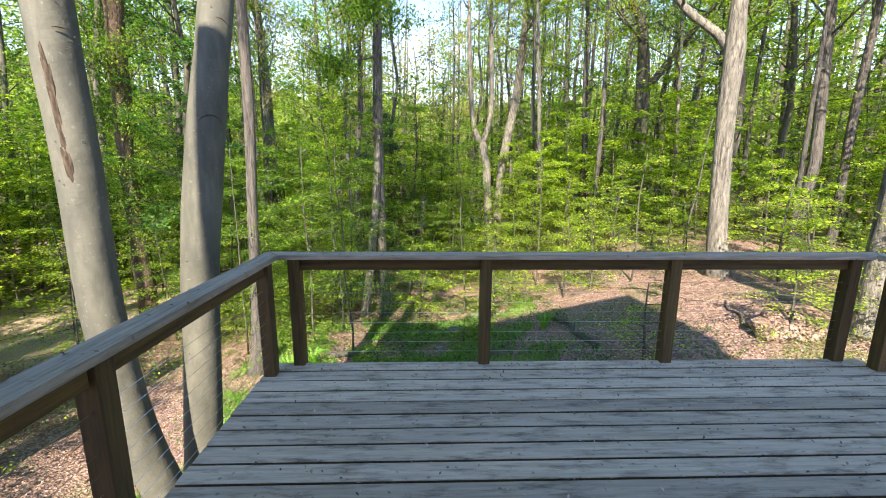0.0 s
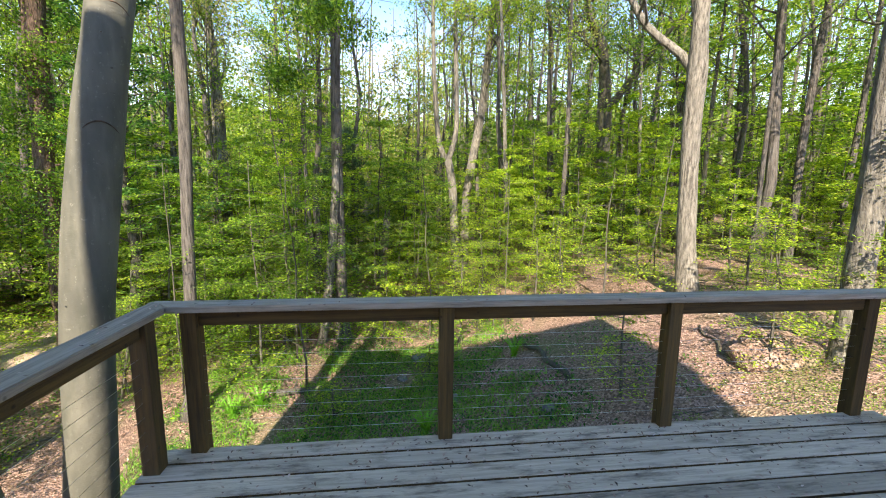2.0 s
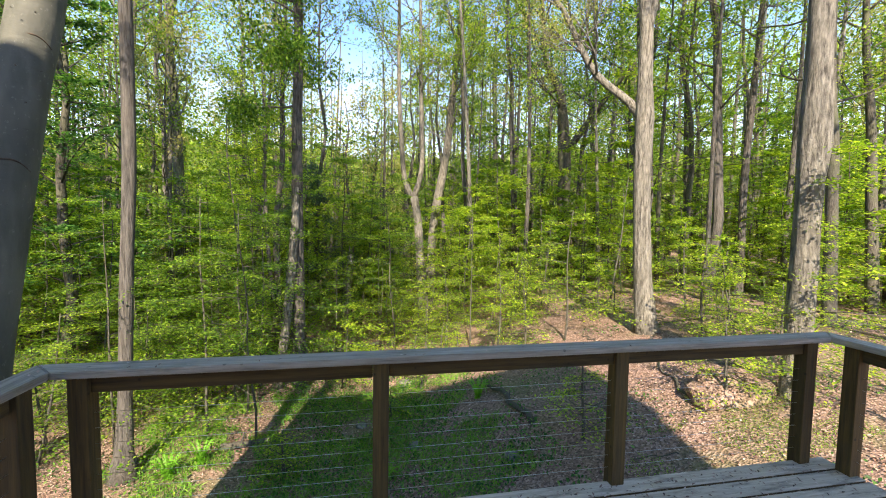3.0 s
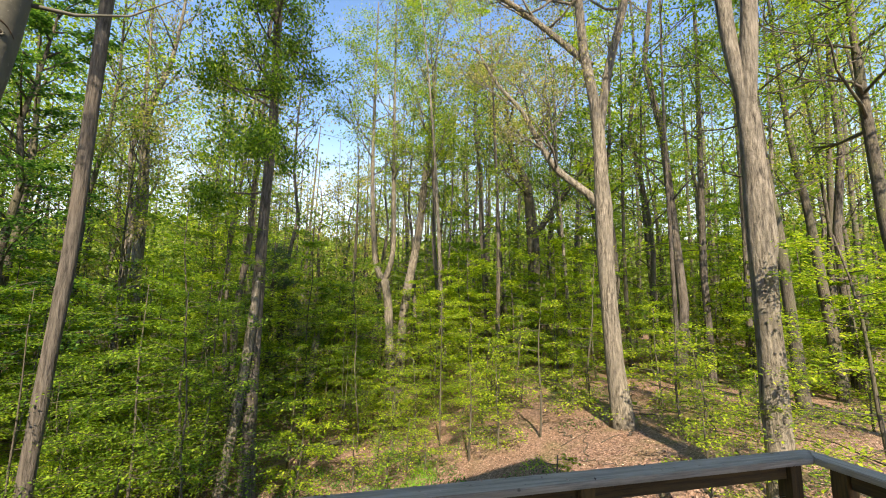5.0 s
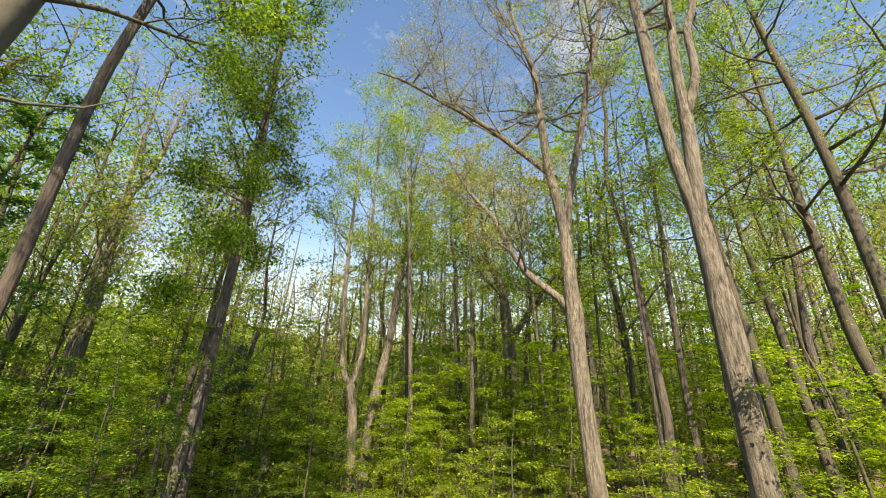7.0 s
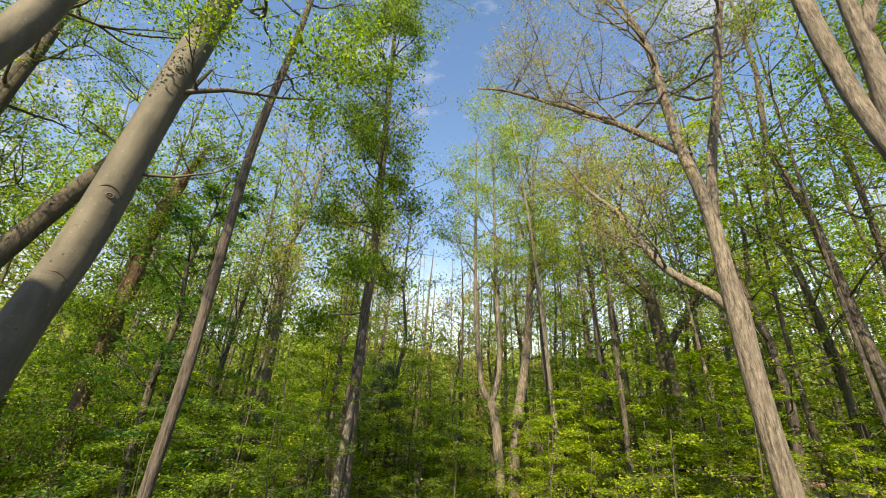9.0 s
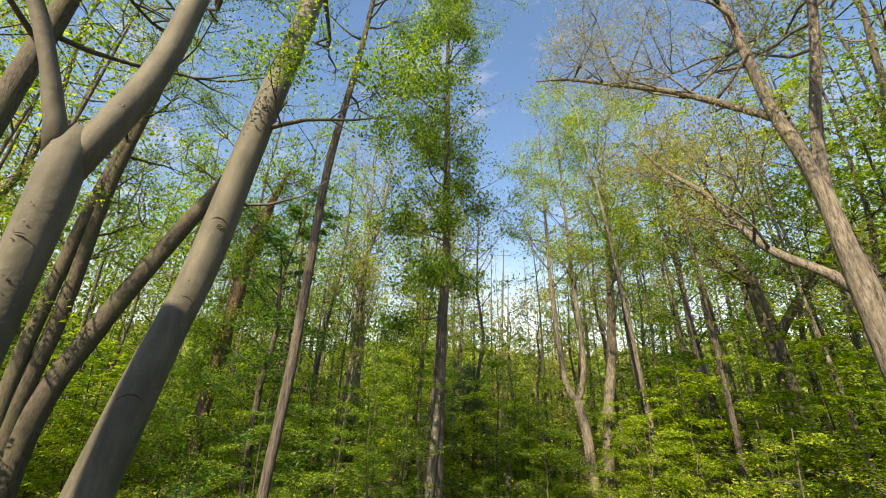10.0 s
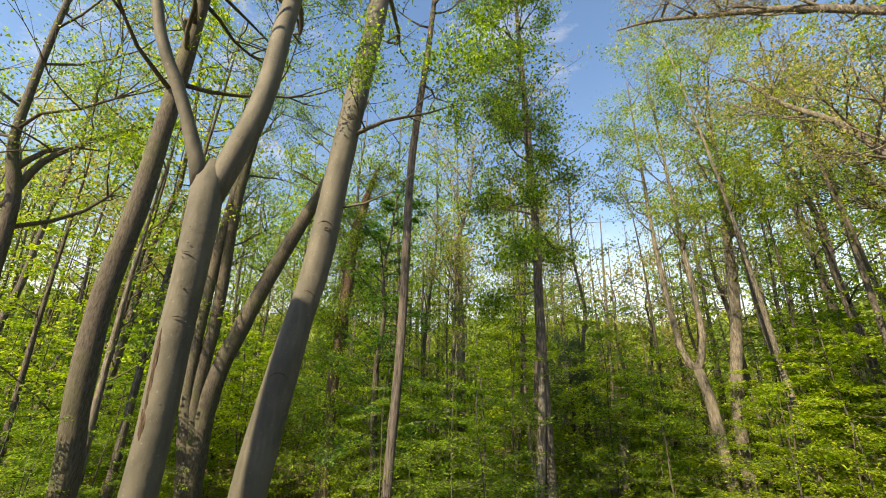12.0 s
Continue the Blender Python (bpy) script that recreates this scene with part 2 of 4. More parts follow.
def leaf_mesh(name, centres, size, mat, rng, flat=0.6, spread=0.3, width=0.55, plain=False):
    """Folded blades, four corners each (plain: three). flat: 1 lies level, 0 any way."""
    c = np.asarray(centres, float)
    n = len(c)
    c = c + rng.normal(0, 1, (n, 3)) * np.array([spread, spread, spread * (1 - 0.7 * flat)])
    yaw = rng.uniform(0, 2 * np.pi, n)
    tilt = rng.normal(0, 1, n) * (1.2 - flat) * 0.9 - 0.25
    roll = rng.normal(0, 1, n) * (1.2 - flat) * 0.9
    s = size * rng.uniform(0.6, 1.25, n)
    along = np.stack([np.cos(yaw) * np.cos(tilt), np.sin(yaw) * np.cos(tilt), np.sin(tilt)], 1)
    side = np.stack([-np.sin(yaw), np.cos(yaw), np.zeros(n)], 1)
    up = np.cross(along, side)
    side = side * np.cos(roll)[:, None] + up * np.sin(roll)[:, None]
    up = np.cross(along, side)
    s3, w = s[:, None], (s * width / 2)[:, None]
    v = np.stack([c - along * s3 / 2, c - side * w + up * w * 0.3, c + along * s3 / 2, c + side * w + up * w * 0.3], 1).reshape(-1, 3)
    if plain:
        v = np.stack([c - along * s3 / 2 - side * w, c - along * s3 / 2 + side * w, c + along * s3 / 2], 1).reshape(-1, 3)
        me = bpy.data.meshes.new(name)
        me.vertices.add(3 * n)
        me.vertices.foreach_set("co", v.ravel())
        me.loops.add(3 * n)
        me.loops.foreach_set("vertex_index", np.arange(3 * n))
        me.polygons.add(n)
        me.polygons.foreach_set("loop_start", np.arange(n) * 3)
        me.polygons.foreach_set("loop_total", np.full(n, 3))
        me.materials.append(mat)
        me.update(calc_edges=True)
        return me
    me = bpy.data.meshes.new(name)
    me.vertices.add(4 * n)
    me.vertices.foreach_set("co", v.ravel())
    base = np.arange(n)[:, None] * 4
    loops = (base + np.array([0, 1, 2, 0, 2, 3])).ravel()
    me.loops.add(6 * n)
    me.loops.foreach_set("vertex_index", loops)
    me.polygons.add(2 * n)
    me.polygons.foreach_set("loop_start", np.arange(2 * n) * 3)
    me.polygons.foreach_set("loop_total", np.full(2 * n, 3))
    me.materials.append(mat)
    me.update(calc_edges=True)
    return me


def part(name, me, parent, label=""):
    ob = new(name, me)
    ob.parent = parent
    return tagged(ob, label)


def empty(name, label, category, group="", at=(0, 0, 0)):
    ob = new(name)
    ob.location = at
    return tagged(ob, label, category, group)


def box(bm, x0, x1, y0, y1, z0, z1, bevel=0.0):
    vs = [bm.verts.new((x, y, z)) for x in (x0, x1) for y in (y0, y1) for z in (z0, z1)]
    fs = [bm.faces.new([vs[i] for i in q]) for q in ((0, 1, 3, 2), (4, 6, 7, 5), (0, 4, 5, 1), (2, 3, 7, 6), (0, 2, 6, 4), (1, 5, 7, 3))]
    if bevel:
        bmesh.ops.bevel(bm, geom=list({e for f in fs for e in f.edges}), offset=bevel, segments=2, affect="EDGES", profile=0.5)


def box_mesh(name, dims, mat, bevel=0.0):
    bm = bmesh.new()
    box(bm, *dims, bevel=bevel)
    me = bpy.data.meshes.new(name)
    bm.to_mesh(me)
    bm.free()
    me.materials.append(mat)
    return me


# ---- ground ----
def rise(t):
    t = min(1.0, max(0.0, t))
    return t * t * (3 - 2 * t)


def ground_z(x, y):
    z = -2.95 + 2.1 * rise((x - 0.15 * (y - 4) + 1) / 8)
    z -= 0.25 * math.exp(-((x + 0.5) ** 2) / 6 - ((y - 8) ** 2) / 30)
    z += 0.03 * max(0, y - 14) * rise((x - 2) / 8)
    z += 0.10 * noise.noise(Vector((x * 0.5, y * 0.5, 3))) + 0.03 * noise.noise(Vector((x * 2.2, y * 2.2, 8)))
    return z


def ground():
    n = 180
    u = np.linspace(-1, 1, n)
    g = 11 * u + 700 * u ** 7 * 0.5 + 14 * u ** 3
    xs, ys = g, g + 5
    verts = [(x, y, ground_z(x, y)) for y in ys for x in xs]
    faces = [(j * n + i, j * n + i + 1, (j + 1) * n + i + 1, (j + 1) * n + i) for j in range(n - 1) for i in range(n - 1)]
    me = bpy.data.meshes.new("ground")
    me.from_pydata(verts, [], faces)
    me.materials.append(GROUND)
    me.polygons.foreach_set("use_smooth", [True] * len(faces))
    tagged(new("ground", me), "forest floor of brown leaf litter, moss and low plants", "ground", kind="structure")


ground()

# ---- house that closes the place ----
WEST, MIDDLE, LOFT, EAST, SOUTH = -3.745, -2.5, -0.6, 2.66, -4.6


def house():
    """Plain shell in three bays of unlike height, each with its roof."""
    for a, b, top in ((WEST, MIDDLE - 0.002, 7.34), (MIDDLE, LOFT - 0.002, 7.0), (LOFT, EAST, 7.08)):
        tagged(new("wall_south", box_mesh("wall_south", (a, b, SOUTH - 0.3, SOUTH, -3.3, top), WALL)), "plain pale wall of the house behind the deck", "wall", kind="structure")
        tagged(new("wall_back", box_mesh("wall_back", (a, b, SOUTH - 2.602, SOUTH - 2.302, -3.3, top), WALL)), "plain pale back wall of the house", "wall", kind="structure")
        tagged(new("roof", box_mesh("roof", (a, b, SOUTH - 2.9, SOUTH + 0.02, top, top + 0.28), ROOFING, 0.03)), "dark shingled roof of the house", "roof", kind="structure")
    for name, x in (("wall_west", WEST), ("wall_east", EAST - 0.3)):
        tagged(new(name, box_mesh(name, (x, x + 0.3, SOUTH - 2.3, SOUTH - 0.302, -3.3, 6.998), WALL)), "plain pale side wall of the house", "wall", kind="structure")


house()

# ---- trees ----
def grow(soup, rng, start, way, length, radius, level, tips, up=0.25, fork=3, sides=5, droop=0.0):
    """A wandering limb with smaller ones; its outer points go into tips."""
    n = 5 if level else 3
    sides = sides if level else 3
    pts, p, d = [Vector(start)], Vector(start), Vector(way).normalized()
    for i in range(n):
        d = (d + Vector(rng.normal(0, 0.16, 3)) + Vector((0, 0, up * 0.3 - droop * i * 0.08))).normalized()
        p = p + d * length / n
        pts.append(p.copy())
    soup.tube(pts, [max(0.003, radius * (1 - 0.75 * i / n)) for i in range(n + 1)], sides)
    if level == 0:
        tips.extend(pts[1:])
        return
    for k in range(fork):
        i = 1 + int(rng.uniform(0.2, 1) * (n - 1) + 0.5)
        turn = Vector(rng.normal(0, 0.7, 3))
        turn.z *= 0.5
        grow(soup, rng, pts[min(i, n)], d + turn, length * rng.uniform(0.45, 0.7), radius * 0.45, level - 1, tips, up, fork, max(3, sides - 1), droop)
    tips.extend(pts[n - 1:])


def spray(tips, count, rng):
    t = np.array([tuple(p) for p in tips])
    share = rng.uniform(0, 1, len(t)) ** 2.2 + 0.03
    return t[rng.choice(len(t), count, p=share / share.sum())]


def make_tree(name, label, stems, bark_mat, seed, boughs=(), leaf=None, count=0, size=0.09, spread=0.3, flat=0.3, crown=None, lump=0.06, sides=16, group="", category="tree"):
    """stems: (points, radii) of the trunk and its main forks. boughs: (stem, from, to, how many, length, upward).
    crown: further leaf centres round the stem's top: (centre, half sizes)."""
    rng = np.random.default_rng(seed)
    base = Vector(stems[0][0][0])
    root = empty(name, label, category, group, base)
    trunk, tips = Soup(), []
    for k, (pts, radii) in enumerate(stems):
        p, r = smooth_path(pts, radii, 0.3)
        trunk.tube([q - base for q in p], r, sides if k == 0 else max(6, sides - 4), lump)
    part("trunk", trunk.mesh("trunk", bark_mat), root)
    for stem, lo, hi, many, length, up in boughs:
        p, r = smooth_path(*stems[stem], 0.3)
        for k in range(many):
            i = int((lo + (hi - lo) * (k + rng.uniform(0, 1)) / many) * (len(p) - 1))
            a = rng.uniform(0, 2 * math.pi)
            twigs = Soup()
            grow(twigs, rng, p[i] - base, (math.cos(a), math.sin(a), up), length * rng.uniform(0.6, 1.2), min(r[i] * 0.45, 0.02 + length * 0.012), 2, tips, up, 4)
            part("branch", twigs.mesh("branch", bark_mat), root)
    if count and tips:
        part("crown", leaf_mesh("crown", spray(tips, count, rng), size, leaf, rng, flat, spread), root)
    return root


def sink(x, y, z):
    """The foot of a trunk, a little under the ground."""
    return (x, y, ground_z(x, y) - 0.15)


def hero_trees():
    make_tree("beech_tree", "smooth grey beech with a dark bark scar beside the deck",
              [([(-2.8, 0.9, -3.2), (-2.97, 0.77, -2.4), (-3.14, 0.63, -1.7), (-3.26, 0.53, -0.9), (-3.35, 0.46, 0.3), (-3.36, 0.47, 1.5), (-3.39, 0.47, 2.3), (-3.41, 0.48, 3.0), (-3.43, 0.48, 3.7), (-3.45, 0.47, 4.25), (-3.46, 0.48, 4.55)], [0.3, 0.22, 0.18, 0.163, 0.16, 0.16, 0.163, 0.168, 0.178, 0.18, 0.08]),
               ([(-3.46, 0.44, 4.1), (-3.51, 0.3, 4.5), (-3.6, 0.1, 5.05), (-3.67, -0.07, 5.45), (-3.78, -0.32, 6.0), (-3.93, -0.55, 7.2), (-4.03, -0.7, 9.5), (-4.1, -0.75, 13)], [0.13, 0.092, 0.076, 0.075, 0.067, 0.06, 0.05, 0.02]),
               ([(-3.44, 0.5, 4.0), (-3.35, 0.63, 4.63), (-3.28, 0.73, 5.15), (-3.24, 0.84, 5.95), (-3.22, 0.88, 6.95), (-3.2, 0.93, 7.55), (-3.05, 1.05, 10), (-2.8, 1.15, 15)], [0.15, 0.152, 0.15, 0.14, 0.14, 0.132, 0.1, 0.03])],
              BEECH, 1, [(1, 0.35, 1, 16, 3.2, 0.4), (2, 0.35, 1, 30, 3.8, 0.3)], GREEN, 64000, 0.05, 0.13, flat=0.6, sides=24, lump=0.04)
    make_tree("beech_tree", "smooth grey beech with healed branch rings beside the deck",
              [([(-3.12, 1.1, -3.2), (-3.04, 1.16, -1.65), (-2.97, 1.2, -0.6), (-2.92, 1.23, 0.35), (-2.84, 1.28, 1.15), (-2.73, 1.36, 2.1), (-2.66, 1.43, 2.7), (-2.62, 1.52, 3.2), (-2.58, 1.6, 3.95), (-2.54, 1.66, 4.8), (-2.48, 1.74, 5.85), (-2.4, 1.85, 7.0), (-2.32, 1.92, 8.2), (-2.2, 2.0, 12), (-2.1, 2.0, 17)],
                [0.28, 0.2, 0.186, 0.182, 0.19, 0.178, 0.162, 0.165, 0.17, 0.168, 0.17, 0.165, 0.16, 0.11, 0.04]),
               ([(-2.5, 1.66, 5.3), (-2.0, 1.95, 5.65), (-1.5, 2.3, 5.85), (-0.9, 2.6, 6.1)], [0.036, 0.026, 0.017, 0.007]),
               ([(-2.55, 1.62, 4.2), (-2.2, 1.85, 4.3), (-1.9, 2.05, 4.5), (-1.6, 2.25, 4.9)], [0.022, 0.015, 0.01, 0.004])],
              BEECH, 2, [(0, 0.6, 1, 24, 3.8, 0.3), (1, 0.3, 1, 5, 1.0, 0.1)], GREEN, 30000, 0.05, 0.13, flat=0.6, sides=24, lump=0.04)
    make_tree("tulip_tree", "tall slim tree with finely furrowed grey-brown bark and a flared foot",
              [([sink(-4.37, 5.67, 0), (-4.37, 5.67, -2.6), (-4.33, 5.7, -1.5), (-4.27, 5.73, 0.5), (-4.2, 5.8, 2.5), (-4.2, 5.85, 4.5), (-4.18, 5.9, 8), (-3.9, 6.1, 12), (-3.7, 6.3, 17), (-3.6, 6.3, 21)], [0.34, 0.16, 0.112, 0.106, 0.105, 0.105, 0.102, 0.085, 0.06, 0.02])],
              ROUGH, 3, [(0, 0.55, 1, 18, 2.6, 0.3)], GREEN, 9000, 0.08, 0.25)
    make_tree("maple_tree", "tall dark-barked tree with a narrow leafy column of a crown",
              [([sink(-1.95, 9.75, 0), (-2.0, 9.75, -1.5), (-2.03, 9.75, 1), (-2.03, 9.78, 4), (-1.98, 9.8, 7), (-2.05, 9.8, 10.2), (-2.1, 9.8, 13), (-2.2, 9.8, 17), (-2.3, 9.8, 21)], [0.25, 0.17, 0.165, 0.14, 0.125, 0.12, 0.1, 0.07, 0.03])],
              ROUGH, 4, [(0, 0.42, 1, 34, 1.7, 0.3), (0, 0.33, 0.5, 6, 1.4, -0.1)], GREEN, 42000, 0.1, 0.2, flat=0.1)
    make_tree("leaning_tree", "pale mottled trunk that leans against the dark one",
              [([sink(-2.6, 9.55, 0), (-2.35, 9.5, -1.5), (-2.16, 9.5, 0.3), (-2.06, 9.52, 1.6), (-2.0, 9.55, 2.6)], [0.14, 0.12, 0.12, 0.11, 0.04])], PALE, 5)
    make_tree("oak_tree", "tall furrowed oak with a long bare limb over the valley",
              [([sink(6.68, 6.45, 0), (6.64, 6.46, -0.6), (6.56, 6.52, 0.3), (6.5, 6.56, 1.6), (6.46, 6.6, 3.1), (6.46, 6.6, 4.3), (6.43, 6.6, 5.2), (6.42, 6.62, 6.3), (6.32, 6.7, 7.5), (6.2, 6.8, 8.5), (6.12, 6.85, 10), (6.0, 6.9, 12.2), (5.6, 7.2, 14.6), (5.2, 7.5, 17)],
                [0.36, 0.26, 0.21, 0.2, 0.195, 0.215, 0.165, 0.15, 0.135, 0.125, 0.11, 0.09, 0.06, 0.02]),
               ([(6.48, 6.62, 4.2), (6.2, 6.86, 4.7), (5.53, 7.21, 5.4), (5.09, 7.44, 6.3), (4.76, 7.61, 7.1), (4.15, 7.93, 8.0), (3.6, 8.2, 9.2)], [0.14, 0.1, 0.085, 0.07, 0.06, 0.045, 0.03]),
               ([(6.42, 6.62, 6.2), (6.68, 6.5, 7.9), (7.0, 6.2, 9.6), (7.3, 5.9, 11.6), (7.7, 5.6, 13.5), (8, 5.3, 16)], [0.13, 0.11, 0.1, 0.085, 0.065, 0.02]),
               ([(6.35, 6.75, 8.2), (5.7, 7.35, 9.3), (4.65, 7.7, 10.3), (3.4, 8.1, 11.2), (2.1, 8.5, 12.1), (1.2, 8.8, 12.5)], [0.1, 0.09, 0.075, 0.06, 0.045, 0.02])],
              PALE, 6, [(0, 0.6, 1, 16, 3.0, 0.5), (1, 0.3, 1, 16, 1.8, 0.4), (2, 0.35, 1, 22, 2.6, 0.5), (3, 0.2, 1, 26, 2.2, 0.5)], YOUNG, 38000, 0.06, 0.22, flat=0.1)
    make_tree("forked_tree", "thick lumpy trunk with furrowed pale bark that splits into three stems",
              [([sink(6.2, 2.6, 0), (6.25, 2.61, -0.9), (6.28, 2.63, 0.8), (6.3, 2.64, 2.3), (6.34, 2.65, 2.9), (6.32, 2.66, 3.9), (6.3, 2.66, 4.8), (6.28, 2.68, 5.5)], [0.3, 0.19, 0.165, 0.165, 0.195, 0.162, 0.158, 0.1]),
               ([(6.3, 2.66, 4.9), (6.23, 2.74, 5.8), (6.2, 2.8, 6.4), (6.18, 2.85, 7.8), (6.15, 2.85, 9.6), (6.1, 2.9, 12), (6.0, 3, 17)], [0.12, 0.115, 0.115, 0.12, 0.115, 0.09, 0.03]),
               ([(6.3, 2.66, 4.9), (6.36, 2.6, 6.0), (6.4, 2.55, 6.9), (6.4, 2.52, 7.8), (6.45, 2.5, 8.6), (6.5, 2.4, 10.3), (6.6, 2.3, 15)], [0.13, 0.125, 0.12, 0.095, 0.085, 0.075, 0.03]),
               ([(6.4, 2.55, 7.0), (6.58, 2.3, 7.9), (6.6, 2.25, 9), (6.75, 2.05, 9.9), (6.9, 1.9, 14)], [0.09, 0.075, 0.07, 0.06, 0.03])],
              PALE, 7, [(1, 0.4, 1, 12, 2.8, 0.4), (2, 0.4, 1, 12, 2.8, 0.4), (3, 0.3, 1, 10, 2.4, 0.4)], YOUNG, 9000, 0.08, 0.18, lump=0.12)
    make_tree("forked_tree", "slim pale tree that forks like a Y above the stream valley",
              [([sink(2.55, 16.79, 0), (2.42, 16.8, -0.8), (2.26, 16.82, 1.7), (2.04, 16.84, 2.9)], [0.27, 0.2, 0.2, 0.19]),
               ([(2.04, 16.85, 2.8), (1.63, 16.88, 3.6), (1.41, 16.9, 6), (1.32, 16.9, 8.2), (1.3, 16.9, 11), (1.3, 16.9, 17)], [0.16, 0.13, 0.11, 0.095, 0.08, 0.03]),
               ([(2.04, 16.85, 2.8), (2.39, 16.81, 4.1), (2.38, 16.81, 6.3), (2.3, 16.82, 9), (2.2, 16.8, 17)], [0.15, 0.12, 0.11, 0.09, 0.03])],
              PALE, 8, [(1, 0.35, 1, 14, 2.2, 0.4), (2, 0.35, 1, 14, 2.2, 0.4)], FRESH, 17000, 0.1, 0.2, sides=10)
    make_tree("slim_tree", "slim leaning tree with a pale trunk, deep in the woods",
              [([sink(3.0, 17.75, 0), (3.08, 17.73, 0.6), (3.25, 17.7, 2.3), (3.73, 17.62, 5.1), (4.01, 17.57, 8.1), (4.31, 17.51, 11.7), (4.6, 17.5, 17)], [0.24, 0.21, 0.22, 0.2, 0.18, 0.1, 0.03])],
              PALE, 9, [(0, 0.4, 1, 22, 2.4, 0.4)], FRESH, 17000, 0.1, 0.2, sides=10)
    make_tree("oak_tree", "dark spreading oak with crooked limbs behind the saplings",
              [([sink(9.6, 16.7, 0), (9.63, 16.69, 0.4), (9.58, 16.7, 2.4), (9.6, 16.7, 4.4), (9.5, 16.75, 6.2), (9.27, 16.87, 8.3), (8.62, 17.19, 10), (8.3, 17.2, 14)], [0.36, 0.3, 0.3, 0.31, 0.3, 0.2, 0.15, 0.04]),
               ([(9.6, 16.76, 5.2), (10.4, 16.31, 6.5), (11.25, 15.78, 7.9), (12.21, 15.18, 9.3)], [0.2, 0.16, 0.12, 0.06])],
              DARKBARK, 10, [(0, 0.5, 1, 20, 3.4, 0.35), (1, 0.3, 1, 8, 2.5, 0.4)], GREEN, 8000, 0.14, 0.35, sides=12)
    make_tree("slim_tree", "straight slim tree with a mottled trunk",
              [([sink(13.33, 10.22, 0), (13.33, 10.22, 1), (13.32, 10.24, 3.8), (13.43, 10.12, 8.3), (13.5, 10, 13), (13.5, 10, 18)], [0.16, 0.125, 0.125, 0.1, 0.07, 0.02])],
              ROUGH, 11, [(0, 0.5, 1, 12, 2.0, 0.3)], GREEN, 3500, 0.12, 0.3, sides=10)
    make_tree("slim_tree", "dark slim tree among others on the slope",
              [([sink(11.6, 6.0, 0), (11.56, 6.08, 1.6), (11.5, 6.16, 4), (11.41, 6.28, 6.2), (11.3, 6.4, 14)], [0.17, 0.133, 0.122, 0.095, 0.03])],
              DARKBARK, 12, [(0, 0.4, 1, 12, 2.2, 0.3)], FRESH, 8000, 0.08, 0.25, flat=0.7, sides=10)
    make_tree("slim_tree", "dark slim tree among others on the slope",
              [([sink(14.6, 7.0, 0), (14.47, 7.14, 2.1), (14.37, 7.28, 4.8), (14.2, 7.5, 8), (14, 7.7, 16)], [0.17, 0.138, 0.116, 0.084, 0.02])],
              DARKBARK, 13, [(0, 0.4, 1, 14, 2.4, 0.3)], FRESH, 8000, 0.08, 0.25, flat=0.7, sides=10)
    make_tree("vine_tree", "red-brown peeling trunk overgrown with vines and broken dead tops",
              [([sink(-9.15, 9.2, 0), (-9.2, 9.12, 1.5), (-9.15, 9.15, 3), (-9.1, 9.2, 5), (-9.0, 9.3, 7.5), (-8.6, 9.5, 9.8), (-8.4, 9.8, 11)], [0.28, 0.2, 0.22, 0.23, 0.22, 0.12, 0.03])],
              VINE, 14, [(0, 0.12, 0.98, 60, 0.9, 0.2)], GREEN, 30000, 0.072, 0.2, sides=12, lump=0.3)
    # stands in shade; the dark bark puts that shade into the colour
    make_tree("dark_tree", "thick dark trunk behind the beeches, leaning a little",
              [([sink(-7.2, 1.5, 0), (-7.2, 1.44, 0.3), (-7.25, 1.29, 1.8), (-7.28, 1.23, 3.4), (-7.24, 1.32, 5), (-7.23, 1.35, 6.7), (-7.22, 1.38, 8.8), (-7.2, 1.4, 13), (-7.2, 1.4, 18)], [0.27, 0.185, 0.185, 0.18, 0.18, 0.166, 0.16, 0.1, 0.03])],
              DARKBARK, 15, [(0, 0.5, 1, 18, 3.2, 0.3)], GREEN, 20000, 0.065, 0.18, flat=0.6)
    make_tree("slim_tree", "dark slim tree with a high spreading crown on the slope",
              [([sink(11.33, 3.05, 0), (11.33, 3.08, 1), (11.33, 3.09, 3.7), (11.3, 3.16, 8.1), (11.2, 3.4, 11.7), (11, 3.6, 17)], [0.2, 0.135, 0.13, 0.11, 0.08, 0.03])],
              DARKBARK, 21, [(0, 0.42, 1, 18, 3.0, 0.15)], GREEN, 18000, 0.07, 0.2, flat=0.8, sides=10)
    make_tree("slim_tree", "dark slim tree with a high spreading crown on the slope",
              [([sink(13.0, 4.3, 0), (12.93, 4.4, 2.05), (12.8, 4.6, 3.6), (12.77, 4.68, 6), (12.75, 4.72, 7.9), (12.7, 4.8, 16)], [0.2, 0.135, 0.13, 0.12, 0.1, 0.03])],
              DARKBARK, 22, [(0, 0.42, 1, 18, 3.0, 0.15)], GREEN, 18000, 0.07, 0.2, flat=0.8, sides=10)
